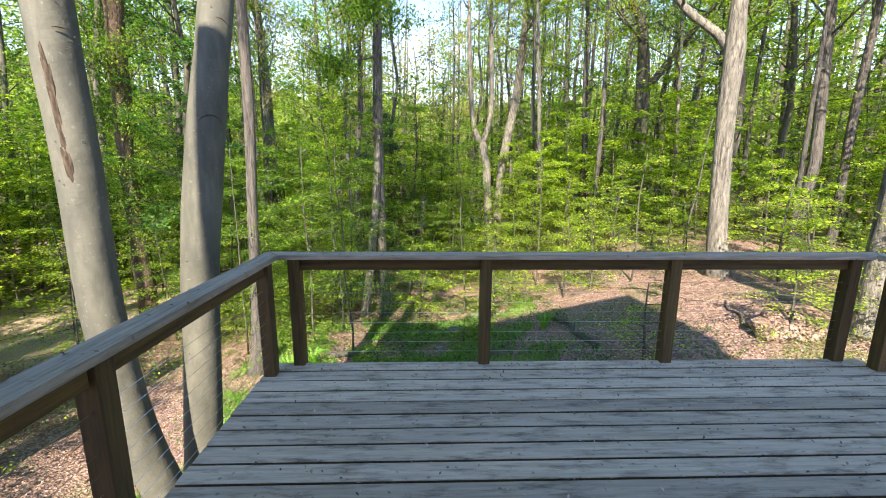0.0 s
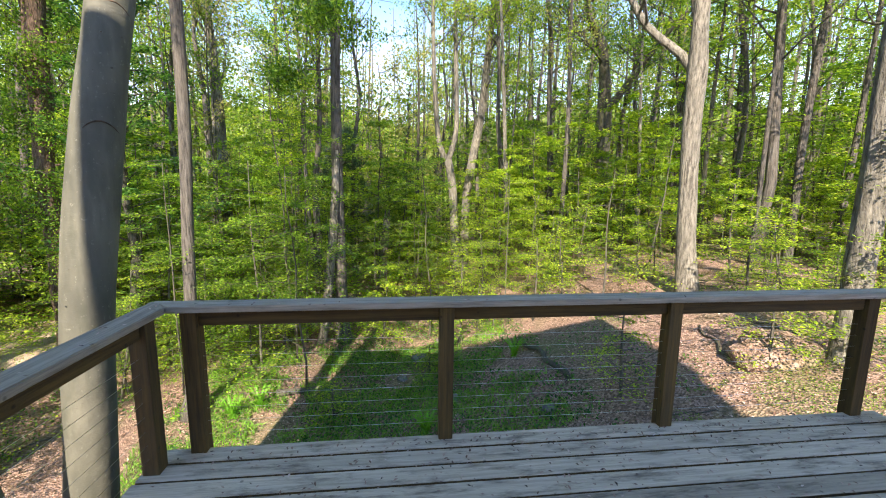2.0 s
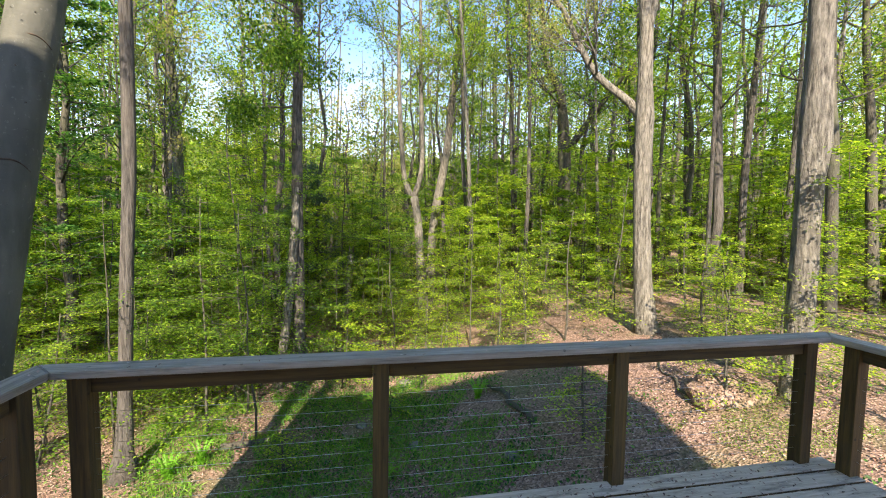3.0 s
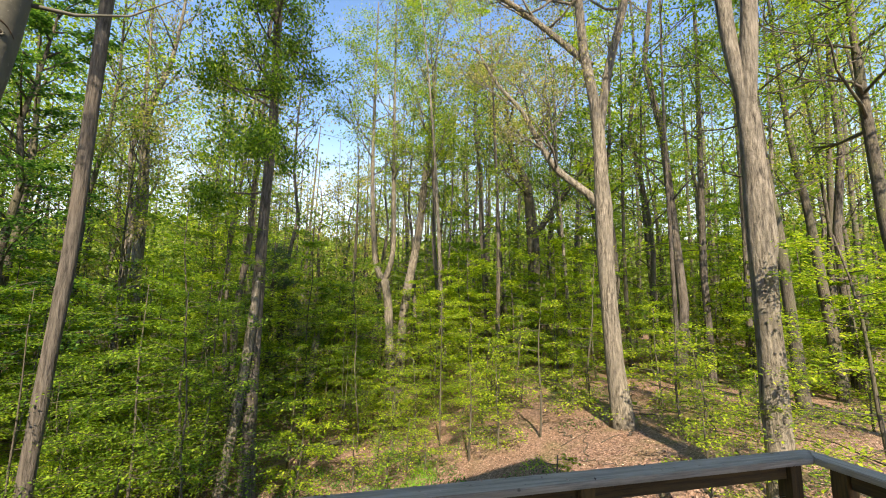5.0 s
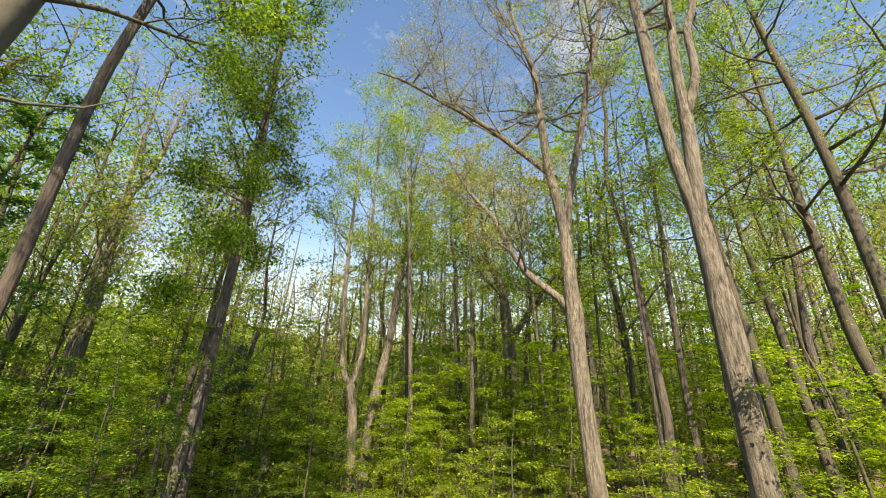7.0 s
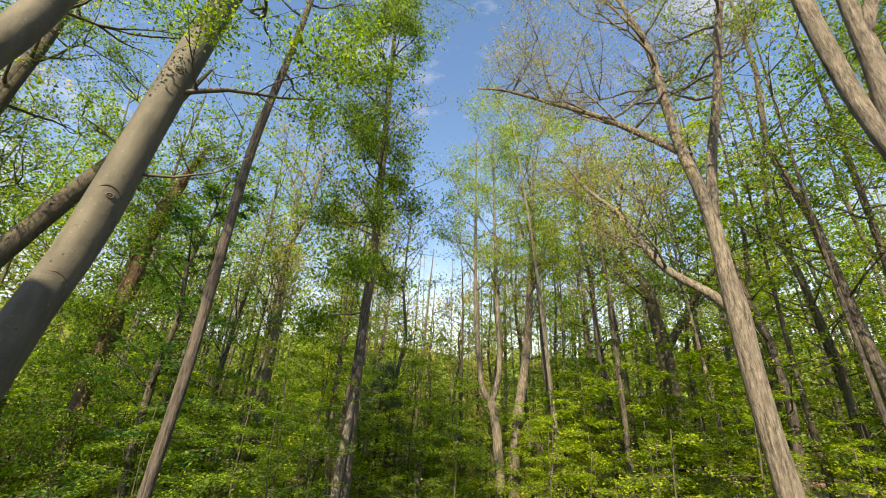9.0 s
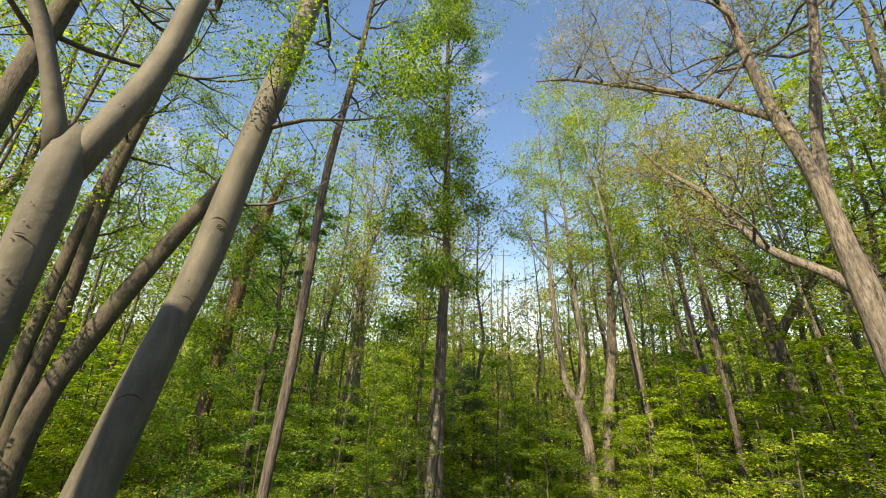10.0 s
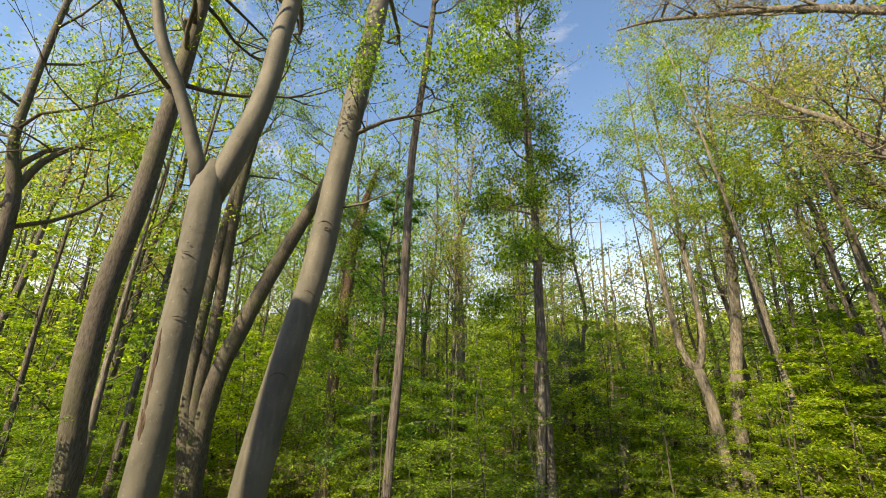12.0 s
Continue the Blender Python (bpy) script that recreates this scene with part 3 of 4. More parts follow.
    # stems coloured with dark bark in place of the shade they stand in
    make_tree("clump_tree", "clump of several dark stems rising from one foot",
              [([sink(-11.07, 5.89, 0), (-11.07, 5.89, -0.71), (-11.23, 5.67, 1.76), (-11.15, 5.73, 4.22), (-11.18, 5.64, 8.14), (-11.04, 5.81, 12.2), (-11.04, 5.81, 17)], [0.5, 0.36, 0.2, 0.18, 0.175, 0.14, 0.03]),
               ([(-11.07, 5.89, -0.71), (-11.02, 5.96, 1.9), (-10.66, 6.48, 4.22), (-10.07, 7.29, 7.12), (-9.5, 7.99, 9.59), (-8.63, 8.86, 13.64)], [0.33, 0.28, 0.26, 0.25, 0.21, 0.05]),
               ([(-11.1, 5.84, -0.71), (-11.31, 5.48, 1.47), (-11.36, 5.41, 3.35), (-11.3, 5.49, 7.12), (-11.1, 5.67, 10.74)], [0.3, 0.17, 0.16, 0.16, 0.12])],
              DARKBARK, 16, [(0, 0.5, 1, 8, 2.2, 0.4), (1, 0.4, 1, 8, 2.2, 0.4), (2, 0.5, 1, 10, 2.4, 0.4)], GREEN, 20000, 0.07, 0.2, flat=0.6)
    make_tree("slim_tree", "pale-barked tree with a thin yellowish crown far back",
              [([sink(-7.7, 16.3, 0), (-7.75, 16.25, 3), (-7.77, 16.2, 5.7), (-7.9, 16.1, 9.4), (-7.4, 16.4, 12), (-7, 16.4, 16)], [0.26, 0.2, 0.19, 0.15, 0.1, 0.03])],
              PALE, 17, [(0, 0.45, 1, 20, 2.6, 0.6)], YOUNG, 4500, 0.11, 0.25, sides=10)


hero_trees()


def scatter(rng, many, near, far, gap, taken, power=0.6):
    out = []
    tries = 0
    while len(out) < many and tries < many * 60:
        tries += 1
        a, d = radians(rng.uniform(-84, 70)), near + (far - near) * rng.uniform(0, 1) ** power
        x, y = d * math.sin(a), d * math.cos(a) - 2
        if all((x - u) ** 2 + (y - v) ** 2 > gap * gap for u, v in taken):
            out.append((x, y))
            taken.append((x, y))
    return out


def plates(rng, stem, height, low, count, reach, leaves, soup, twig=0.012, up=0.12, bare=False):
    """Level branches with twigs to both sides in one plane; gives the places of their leaves."""
    out = []
    per = leaves // count
    for k in range(count):
        f = low + (1 - low) * (k + rng.uniform(0, 0.9)) / count
        i = min(len(stem) - 2, int(f * (len(stem) - 1)))
        root = stem[i].lerp(stem[i + 1], f * (len(stem) - 1) - i)
        a = k * 2.4 + rng.uniform(-0.6, 0.6)
        length = reach * rng.uniform(0.6, 1.2) * (1.15 - 0.75 * (f - low) / (1 - low))
        ahead, side = Vector((math.cos(a), math.sin(a), 0)), Vector((-math.sin(a), math.cos(a), 0))
        rise, sag, bend = rng.normal(1, 1) * up + up * f, rng.uniform(0.05, 0.35), rng.normal(0, 0.2)

        def along(t):
            return root + ahead * (length * t) + side * (bend * length * t * t) + Vector((0, 0, length * (rise * t - sag * t * t)))

        soup.tube([along(t) for t in (0, 0.35, 0.7, 1)], [twig, twig * 0.75, twig * 0.45, twig * 0.15], 3)
        n = 6
        for q in range(n):
            t = 0.22 + 0.72 * q / (n - 1)
            reach_out = length * 0.42 * (1.05 - 0.75 * t) * rng.uniform(0.7, 1.2) * (1 if q % 2 else -1)
            p = along(t)
            e = p + side * reach_out + ahead * abs(reach_out) * 0.75 + Vector((0, 0, rng.normal(-0.12, 0.22) * abs(reach_out)))
            if not bare:
                soup.tube([p, e], [twig * 0.4, twig * 0.15], 3)
            share = max(4, int(per * (0.6 + abs(reach_out) / length) / n))
            u = rng.uniform(0.05, 1.05, share)[:, None]
            out.append(np.array(p) * (1 - u) + np.array(e) * u + rng.normal(0, 1, (share, 3)) * np.array([0.07, 0.07, 0.03]) * (0.6 + length * 0.5))
    return np.concatenate(out)


def sapling(seed, height, mat, leaves=2600, size=0.085, plain=False):
    """An understory tree: a thin stem with level layers of leaves."""
    rng = np.random.default_rng(seed)
    root = empty("sapling", "slender sapling with level sprays of green leaves", "sapling", "understory saplings")
    soup = Soup()
    lean = rng.normal(0, 0.06, 2)
    stem = [Vector((lean[0] * z + 0.05 * math.sin(z * 2 + seed), lean[1] * z, z)) for z in np.linspace(-0.1, height, 8)]
    soup.tube(stem, [0.028 * (1 - 0.8 * k / 7) + 0.004 for k in range(8)], 6)
    part("trunk", soup.mesh("trunk", DARKBARK), root)
    soup = Soup()
    centres = plates(rng, stem, height, 0.12, 11 + int(height * 2), 0.35 * height + 0.35, leaves, soup, 0.01, bare=plain)
    tagged(part("branchwork", soup.mesh("branchwork", DARKBARK), root), kind="stuff")
    tagged(part("crown", leaf_mesh("crown", centres, size, mat, rng, 0.95, 0.02, 0.6, plain), root), kind="stuff")
    return root


def forest_tree(seed, height, mat, trunk_mat, leaves, low=0.3, size=0.135, spread=0.28, boughs=20, level=False):
    """A tree of the far woods: bare lower trunk, loose crown, in level layers on some kinds."""
    rng = np.random.default_rng(seed)
    root = empty("forest_tree", "tall slim forest tree with a loose green crown in the woods", "tree", "forest trees")
    soup, tips = Soup(), []
    wander = rng.normal(0, 0.25, (9, 2)).cumsum(0) * 0.6
    wander -= wander[0]
    stem = [Vector((wander[k][0], wander[k][1], -0.3 + (height + 0.3) * k / 8)) for k in range(9)]
    soup.tube(stem, [0.16 * (1 - 0.85 * k / 8) for k in range(9)], 8, 0.08)
    part("trunk", soup.mesh("trunk", trunk_mat), root)
    soup = Soup()
    if level:
        centres = plates(rng, stem, height, low, boughs + 8, height * 0.19, leaves, soup, 0.03, 0.35, True)
        spread = 0.05
    else:
        for k in range(boughs):
            f = low + (1 - low) * (k + rng.uniform(0, 1)) / boughs
            i = min(7, int(f * 8))
            a = rng.uniform(0, 2 * math.pi)
            grow(soup, rng, stem[i].lerp(stem[i + 1], f * 8 - i), (math.cos(a), math.sin(a), 0.5), height * 0.15 * rng.uniform(0.6, 1.2), 0.035, 1, tips, 0.35, 3, 3)
        centres = spray(tips, leaves, rng)
    tagged(part("branchwork", soup.mesh("branchwork", trunk_mat), root), kind="stuff")
    tagged(part("crown", leaf_mesh("crown", centres, size, mat, rng, 0.85 if level else 0.4, spread, 0.75, True), root), kind="stuff")
    return root


def clear(x, y, gap):
    """Whether a spot leaves the view open from the deck to the trees that stand out."""
    for u, v in ((2.4, 16.8), (3.2, 17.7), (9.6, 16.7), (-9.1, 9.2), (-1.1, 15.5), (-7.8, 16.2), (-2.9, 17.5), (13.4, 10.2)):
        a, b, px, py = u, v + 2.3, x, y + 2.3
        t = (a * px + b * py) / (a * a + b * b)
        if 0 < t < 0.97 and math.hypot(px - t * a, py - t * b) < gap:
            return False
    return True


def glade(x, y):
    """Whether a spot is outside the bare clearing and the view to it."""
    a, d = math.degrees(math.atan2(x, y + 2)), math.hypot(x, y + 2)
    return not (-60 < a < -37 and d < 20)


def open_sky(x, y):
    """Whether a tall tree may stand here: the canopy has gaps over the valley."""
    a, d = math.degrees(math.atan2(x, y + 2)), math.hypot(x, y + 2)
    return not (-6 < a < 3.5 and d < 42 or -21 < a < -16 and d < 26)


def woods():
    rng = np.random.default_rng(42)
    taken = [(6.6, 6.5), (6.3, 2.6), (-4.4, 5.7), (-2, 9.7), (2.5, 16.8), (9.6, 16.7), (-9.2, 9.2), (-11.1, 5.9), (-7.2, 1.4), (13.3, 10.2), (11.5, 6.1), (14.4, 7.2), (11.3, 3.1), (12.9, 4.4), (3.1, 17.7)]
    kinds = [forest_tree(101, 19, GREEN, DARKBARK, 3000), forest_tree(102, 21, GREEN, ROUGH, 3000, 0.25), forest_tree(103, 16, FRESH, ROUGH, 4200, 0.15, 0.12, level=True),
             forest_tree(104, 20, YOUNG, ROUGH, 3000, 0.45, 0.12, 0.3), forest_tree(105, 19, FRESH, DARKBARK, 3800, 0.3, 0.12, level=True), forest_tree(106, 14, GREEN, DARKBARK, 4400, 0.1, 0.12, level=True)]
    light = [forest_tree(111, 19, GREEN, DARKBARK, 2500, 0.3, 0.18, 0.45, 12), forest_tree(112, 17, FRESH, DARKBARK, 3600, 0.12, 0.17, 0.45, 12, True), forest_tree(113, 20, YOUNG, ROUGH, 2300, 0.35, 0.16, 0.4, 12)]
    small = [forest_tree(121, 10.5, YOUNG, ROUGH, 2200, 0.15, 0.16, 0.4, 16), forest_tree(122, 9, FRESH, DARKBARK, 3000, 0.08, 0.15, 0.4, 16, True)]
    every = [p for p in scatter(rng, 155, 13.5, 50, 1.7, taken, 0.85) if clear(*p, 0.9) and glade(*p)]
    tall = [p for p in every if open_sky(*p)]
    place(rng, kinds, [p for p in tall if math.hypot(*p) < 29], 0.8, 1.2)
    place(rng, light, [p for p in tall if math.hypot(*p) >= 29], 0.8, 1.15)
    place(rng, small, [p for p in every if not open_sky(*p) and math.hypot(*p) > 20], 0.8, 1.2)
    low = [sapling(201, 3.2, FRESH, 5600, 0.055), sapling(202, 5.0, GREEN, 7500, 0.066), sapling(203, 2.4, FRESH, 4200, 0.052), sapling(204, 6.5, GREEN, 7800, 0.07),
           sapling(205, 4.0, GREEN, 5600, 0.064), sapling(206, 5.5, FRESH, 7400, 0.06)]
    back = [sapling(211, 5.0, FRESH, 4400, 0.11, True), sapling(212, 6.5, FRESH, 5000, 0.12, True), sapling(213, 3.5, FRESH, 3600, 0.11, True), sapling(214, 5.5, GREEN, 4400, 0.12, True)]

    def free(x, y):
        if not clear(x, y, 0.4):
            return False
        d, a = math.hypot(x, y + 2), math.degrees(math.atan2(x, y + 2))
        if -60 < a < -36 and d < 17 or 7.4 < x < 14 and 2.2 < y < 6.8:
            return False
        if -2.2 < x < 2.6 and y < 11.5 or math.hypot(x + 3.5, y - 5) < 1.7:
            return False
        a = math.degrees(math.atan2(x, y + 2))
        if 46 < a < 64 and d < 17 and rng.uniform() < 0.85 or 33 < a < 46 and d < 10.8:
            return False
        return not (x > 2.5 and d < 14 and noise.noise(Vector((x * 0.7, y * 0.7, 2))) < 0.02)

    spots = [p for p in scatter(rng, 340, 7.2, 27, 0.75, taken, 0.85) if free(*p)]
    near = [p for p in spots if math.hypot(*p) < 13]
    far = [p for p in spots if math.hypot(*p) >= 13]
    # leaf colour carries the light: brighter kinds on the sunny right, darker left
    place(rng, [low[0], low[2], low[5], low[4]], [p for p in near if p[0] > 1], 0.7, 1.15)
    place(rng, [low[1], low[3]], [p for p in near if p[0] <= 1], 0.6, 1.1)
    thin = [sapling(215, 5.5, FRESH, 2200, 0.14, True), sapling(216, 6.5, GREEN, 2400, 0.14, True)]
    place(rng, [back[0], back[2]], [p for p in far if math.hypot(*p) < 20 and p[0] > 0], 0.8, 1.25)
    place(rng, [back[1], back[0], back[3]], [p for p in far if math.hypot(*p) < 20 and p[0] <= 0], 0.8, 1.25)
    place(rng, thin, [p for p in far if math.hypot(*p) >= 20], 0.8, 1.3)
    tiny = [sapling(221, 1.5, FRESH, 900, 0.07), sapling(222, 1.1, GREEN, 700, 0.07), sapling(223, 1.9, FRESH, 1100, 0.075)]
    spots = [(rng.uniform(0.6, 7.5), rng.uniform(7.6, 14.5)) for _ in range(34)] + [(rng.uniform(-8, -2.2), rng.uniform(7.5, 13)) for _ in range(30)] + [(rng.uniform(7.4, 12), rng.uniform(4.5, 9)) for _ in range(10)]
    place(rng, tiny, [p for p in spots if math.hypot(p[0] - 6.6, p[1] - 6.5) > 0.9], 0.7, 1.2)
    distant = Soup()
    for x, y in scatter(rng, 260, 30, 62, 0.8, [], 0.8):
        z, r = ground_z(x, y), rng.uniform(0.08, 0.22)
        lean = rng.normal(0, 0.5, 2)
        distant.tube([(x, y, z - 0.3), (x + lean[0] * 0.4, y + lean[1] * 0.4, z + 7), (x + lean[0], y + lean[1], z + 19)], [r, r * 0.7, r * 0.2], 6)
    tagged(new("distant_trunks", distant.mesh("distant_trunks", DARKBARK)), "dark trunks of the distant woods", "woods", kind="stuff")


def place(rng, kinds, spots, least, most):
    for k, (x, y) in enumerate(spots):
        s = rng.uniform(least, most)
        m = Matrix.LocRotScale((x, y, ground_z(x, y)), Euler((0, 0, rng.uniform(0, 6.28))), (s, s, s * rng.uniform(0.9, 1.1)))
        if k < len(kinds):
            kinds[k].matrix_basis = m
        else:
            place_copy(kinds[k % len(kinds)], m)


def place_copy(ob, m):
    made = copy_thing(ob, m)
    made.matrix_basis = m
    return made


woods()


def floor_stuff():
    rng = np.random.default_rng(9)

    def lay(n, x0, x1, y0, y1, lift, keep=None):
        out = []
        for x, y in zip(rng.uniform(x0, x1, n), rng.uniform(y0, y1, n)):
            if y < 0.2 and -1.9 < x < 3.3:
                continue
            if keep and not keep(x, y):
                continue
            out.append((x, y, ground_z(x, y) + lift))
        return out

    tagged(new("leaf_litter", leaf_mesh("leaf_litter", lay(46000, -8, 12, 0.3, 11, 0.015) + lay(9000, -16, 16, -2, 15, 0.015), 0.042, LITTER, rng, 1.0, 0.012, 0.7)), "dry brown leaves strewn over the forest floor", "leaf litter", kind="stuff")

    def herb(x, y):
        return noise.noise(Vector((x * 0.6, y * 0.6, 5))) > 0.16 - (0.3 if -5 < x < 3 and 3 < y < 11 else 0.12 if x < -5 else -0.12 if x > 3 else 0)

    tagged(new("low_plants", leaf_mesh("low_plants", lay(60000, -14, 14, 0, 14, 0.1, herb), 0.06, HERB, rng, 0.6, 0.06)), "low green plants over the forest floor", "undergrowth", kind="stuff")

    tagged(new("low_plants", leaf_mesh("low_plants", lay(12000, 3.4, 6.4, 0.7, 2.9, 0.02, lambda x, y: noise.noise(Vector((x * 1.3, y * 1.3, 41))) > -0.05), 0.025, GREEN, rng, 0.8, 0.015)), "yellow-green moss and seedlings beside the deck", "undergrowth", kind="stuff")

    def bright(x, y):
        return noise.noise(Vector((x * 0.9, y * 0.9, 25))) > 0.0

    tagged(new("low_plants", leaf_mesh("low_plants", lay(13000, -2.2, 3.0, 2.5, 11, 0.12, bright), 0.07, HERB, rng, 0.5, 0.08)), "bright green low plants along the valley", "undergrowth", kind="stuff")

    def lawn(x, y):
        thin = 0.0 if -2.3 < x < 1.4 else 0.1 if x < 0 else 0.28
        return noise.noise(Vector((x * 0.9, y * 0.9, 15))) > thin - 0.2 and abs(x + 2.6 + 0.2 * math.sin(3 * y)) > 0.22

    grass = lay(60000, -4.8, 2.6, 1.2, 9, 0.06, lawn)
    tagged(new("grass", leaf_mesh("grass", grass, 0.15, GRASS, rng, -0.3, 0.03, 0.07)), "thin fresh grass along the valley floor", "grass", kind="stuff")
    # a wooded ridge closes the distance
    m, nodes, links, b = material("wooded_ridge", 1.0)
    tex = noise_tex(nodes, links, coords(nodes, links, (1, 1, 1)), 0.9, 9, 0.8)
    links.new(ramp(nodes, links, tex, [(0.38, (0.03, 0.055, 0.012)), (0.52, (0.13, 0.19, 0.04)), (0.66, (0.27, 0.33, 0.1))]), b.inputs["Base Color"])
    cols, rows = 900, 6
    vs = []
    for i in range(cols):
        a = radians(-110 + 210 * i / (cols - 1))
        top = 15.0 + 3.5 * noise.noise(Vector((i * 0.02, 0, 1))) + 2.2 * noise.noise(Vector((i * 0.13, 0, 4))) + 1.6 * noise.noise(Vector((i * 0.6, 0, 7)))
        for j in range(rows):
            t = j / (rows - 1)
            d = 74 + 5 * t + 1.2 * noise.noise(Vector((i * 0.3, j * 1.1, 2)))
            vs.append((d * math.sin(a), d * math.cos(a), -5 + (top + 5) * t))
    fs = [(i * rows + j, (i + 1) * rows + j, (i + 1) * rows + j + 1, i * rows + j + 1) for i in range(cols - 1) for j in range(rows - 1)]
    me = bpy.data.meshes.new("backdrop")
    me.from_pydata(vs, [], fs)
    me.materials.append(m)
    tagged(new("backdrop", me), "distant wooded ridge beyond the trees", "ridge", kind="structure")
    # far woods behind the single trees
    for mat, crowns, many in ((GREEN, 480, 340), (FRESH, 360, 280), (YOUNG, 300, 200)):
        a, d = np.radians(rng.uniform(-95, 80, crowns)), rng.uniform(36, 72, crowns)
        high = -1 + 25 * rng.uniform(0, 1, crowns) ** 1.15
        high = np.where((a > radians(-8)) & (a < radians(4)), high * 0.5, high)
        c = np.stack([d * np.sin(a), d * np.cos(a), high], 1)
        wide = rng.uniform(1.2, 2.6, (crowns, 1))
        far = (c[:, None, :] + rng.normal(0, 1, (crowns, many, 3)) * np.stack([wide, wide, wide * 0.8], 2)).reshape(-1, 3)
        tagged(new("far_woods", leaf_mesh("far_woods", far, 0.3, mat, rng, 0.7, 0.1, 0.8, True)), "distant woods, a wall of green crowns", "woods", kind="stuff")


floor_stuff()


def lump_mesh(name, dims, mat, seed, rough=0.25):
    """A rock or clod: a ball pushed in and out."""
    bm = bmesh.new()
    bmesh.ops.create_icosphere(bm, subdivisions=3, radius=1)
    for v in bm.verts:
        v.co *= 1 + rough * noise.noise(v.co * 1.6 + Vector((seed, 0, 0))) + rough * 0.4 * noise.noise(v.co * 5 + Vector((0, seed, 0)))
        v.co = Vector((v.co.x * dims[0], v.co.y * dims[1], v.co.z * dims[2]))
    me = bpy.data.meshes.new(name)
    bm.to_mesh(me)
    bm.free()
    me.materials.append(mat)
    return me


def log(label, a, b, r, mat, name="fallen_log"):
    """A fallen trunk that lies along the ground from a to b (plan), with broken stubs."""
    root = empty(name, label, "log", at=(a[0], a[1], ground_z(*a)))
    pts = []
    for k in range(9):
        t = k / 8
        x, y = a[0] + (b[0] - a[0]) * t + 0.06 * math.sin(k * 1.7), a[1] + (b[1] - a[1]) * t
        pts.append(Vector((x - a[0], y - a[1], ground_z(x, y) - ground_z(*a) + r * 0.9)))
    soup = Soup()
    soup.tube(pts, [r * (1 - 0.35 * k / 8) for k in range(9)], 12, 0.15)
    part("trunk", soup.mesh("trunk", mat), root)
    stub = Soup()
    stub.tube([pts[3], pts[3] + Vector((0.05, 0.1, r + 0.12))], [r * 0.3, r * 0.18], 7)
    part("stub", stub.mesh("stub", mat), root)
    return root


def stub_trunk(name, label, x, y, height, r, mat, lean=(0.05, 0.0)):
    """A stump or broken standing trunk with a splintered top."""
    rng = np.random.default_rng(int(abs(x * 10)) + 3)
    root = empty(name, label, "stump", at=(x, y, ground_z(x, y)))
    soup = Soup()
    n = 8
    soup.tube([Vector((lean[0] * height * k / n, lean[1] * height * k / n, -0.1 + (height + 0.1) * k / n)) for k in range(n + 1)], [r * (1.25 if k == 0 else 1.05 - 0.15 * k / n) for k in range(n + 1)], 14, 0.18)
    part("trunk", soup.mesh("trunk", mat), root)
    for k in range(5):
        a = k * 1.3
        s = Soup()
        p = Vector((lean[0] * height + r * 0.55 * math.cos(a), lean[1] * height + r * 0.55 * math.sin(a), height - 0.05))
        s.tube([p, p + Vector((0, 0, rng.uniform(0.1, 0.45)))], [r * 0.35, r * 0.05], 5)
        part("splinter", s.mesh("splinter", mat), root)
    return root


ROCK, _n, _l, _b = material("grey_rock", 0.9)
_l.new(ramp(_n, _l, noise_tex(_n, _l, coords(_n, _l, (1, 1, 1)), 6, 8), [(0.3, (0.06, 0.055, 0.05)), (0.55, (0.17, 0.16, 0.15)), (0.75, (0.08, 0.11, 0.05))]), _b.inputs["Base Color"])
CHAR, _n, _l, _b = material("dark_scar", 0.95)
_l.new(ramp(_n, _l, noise_tex(_n, _l, coords(_n, _l, (1, 1, 0.3)), 30, 6), [(0.35, (0.02, 0.015, 0.01)), (0.7, (0.1, 0.07, 0.05))]), _b.inputs["Base Color"])


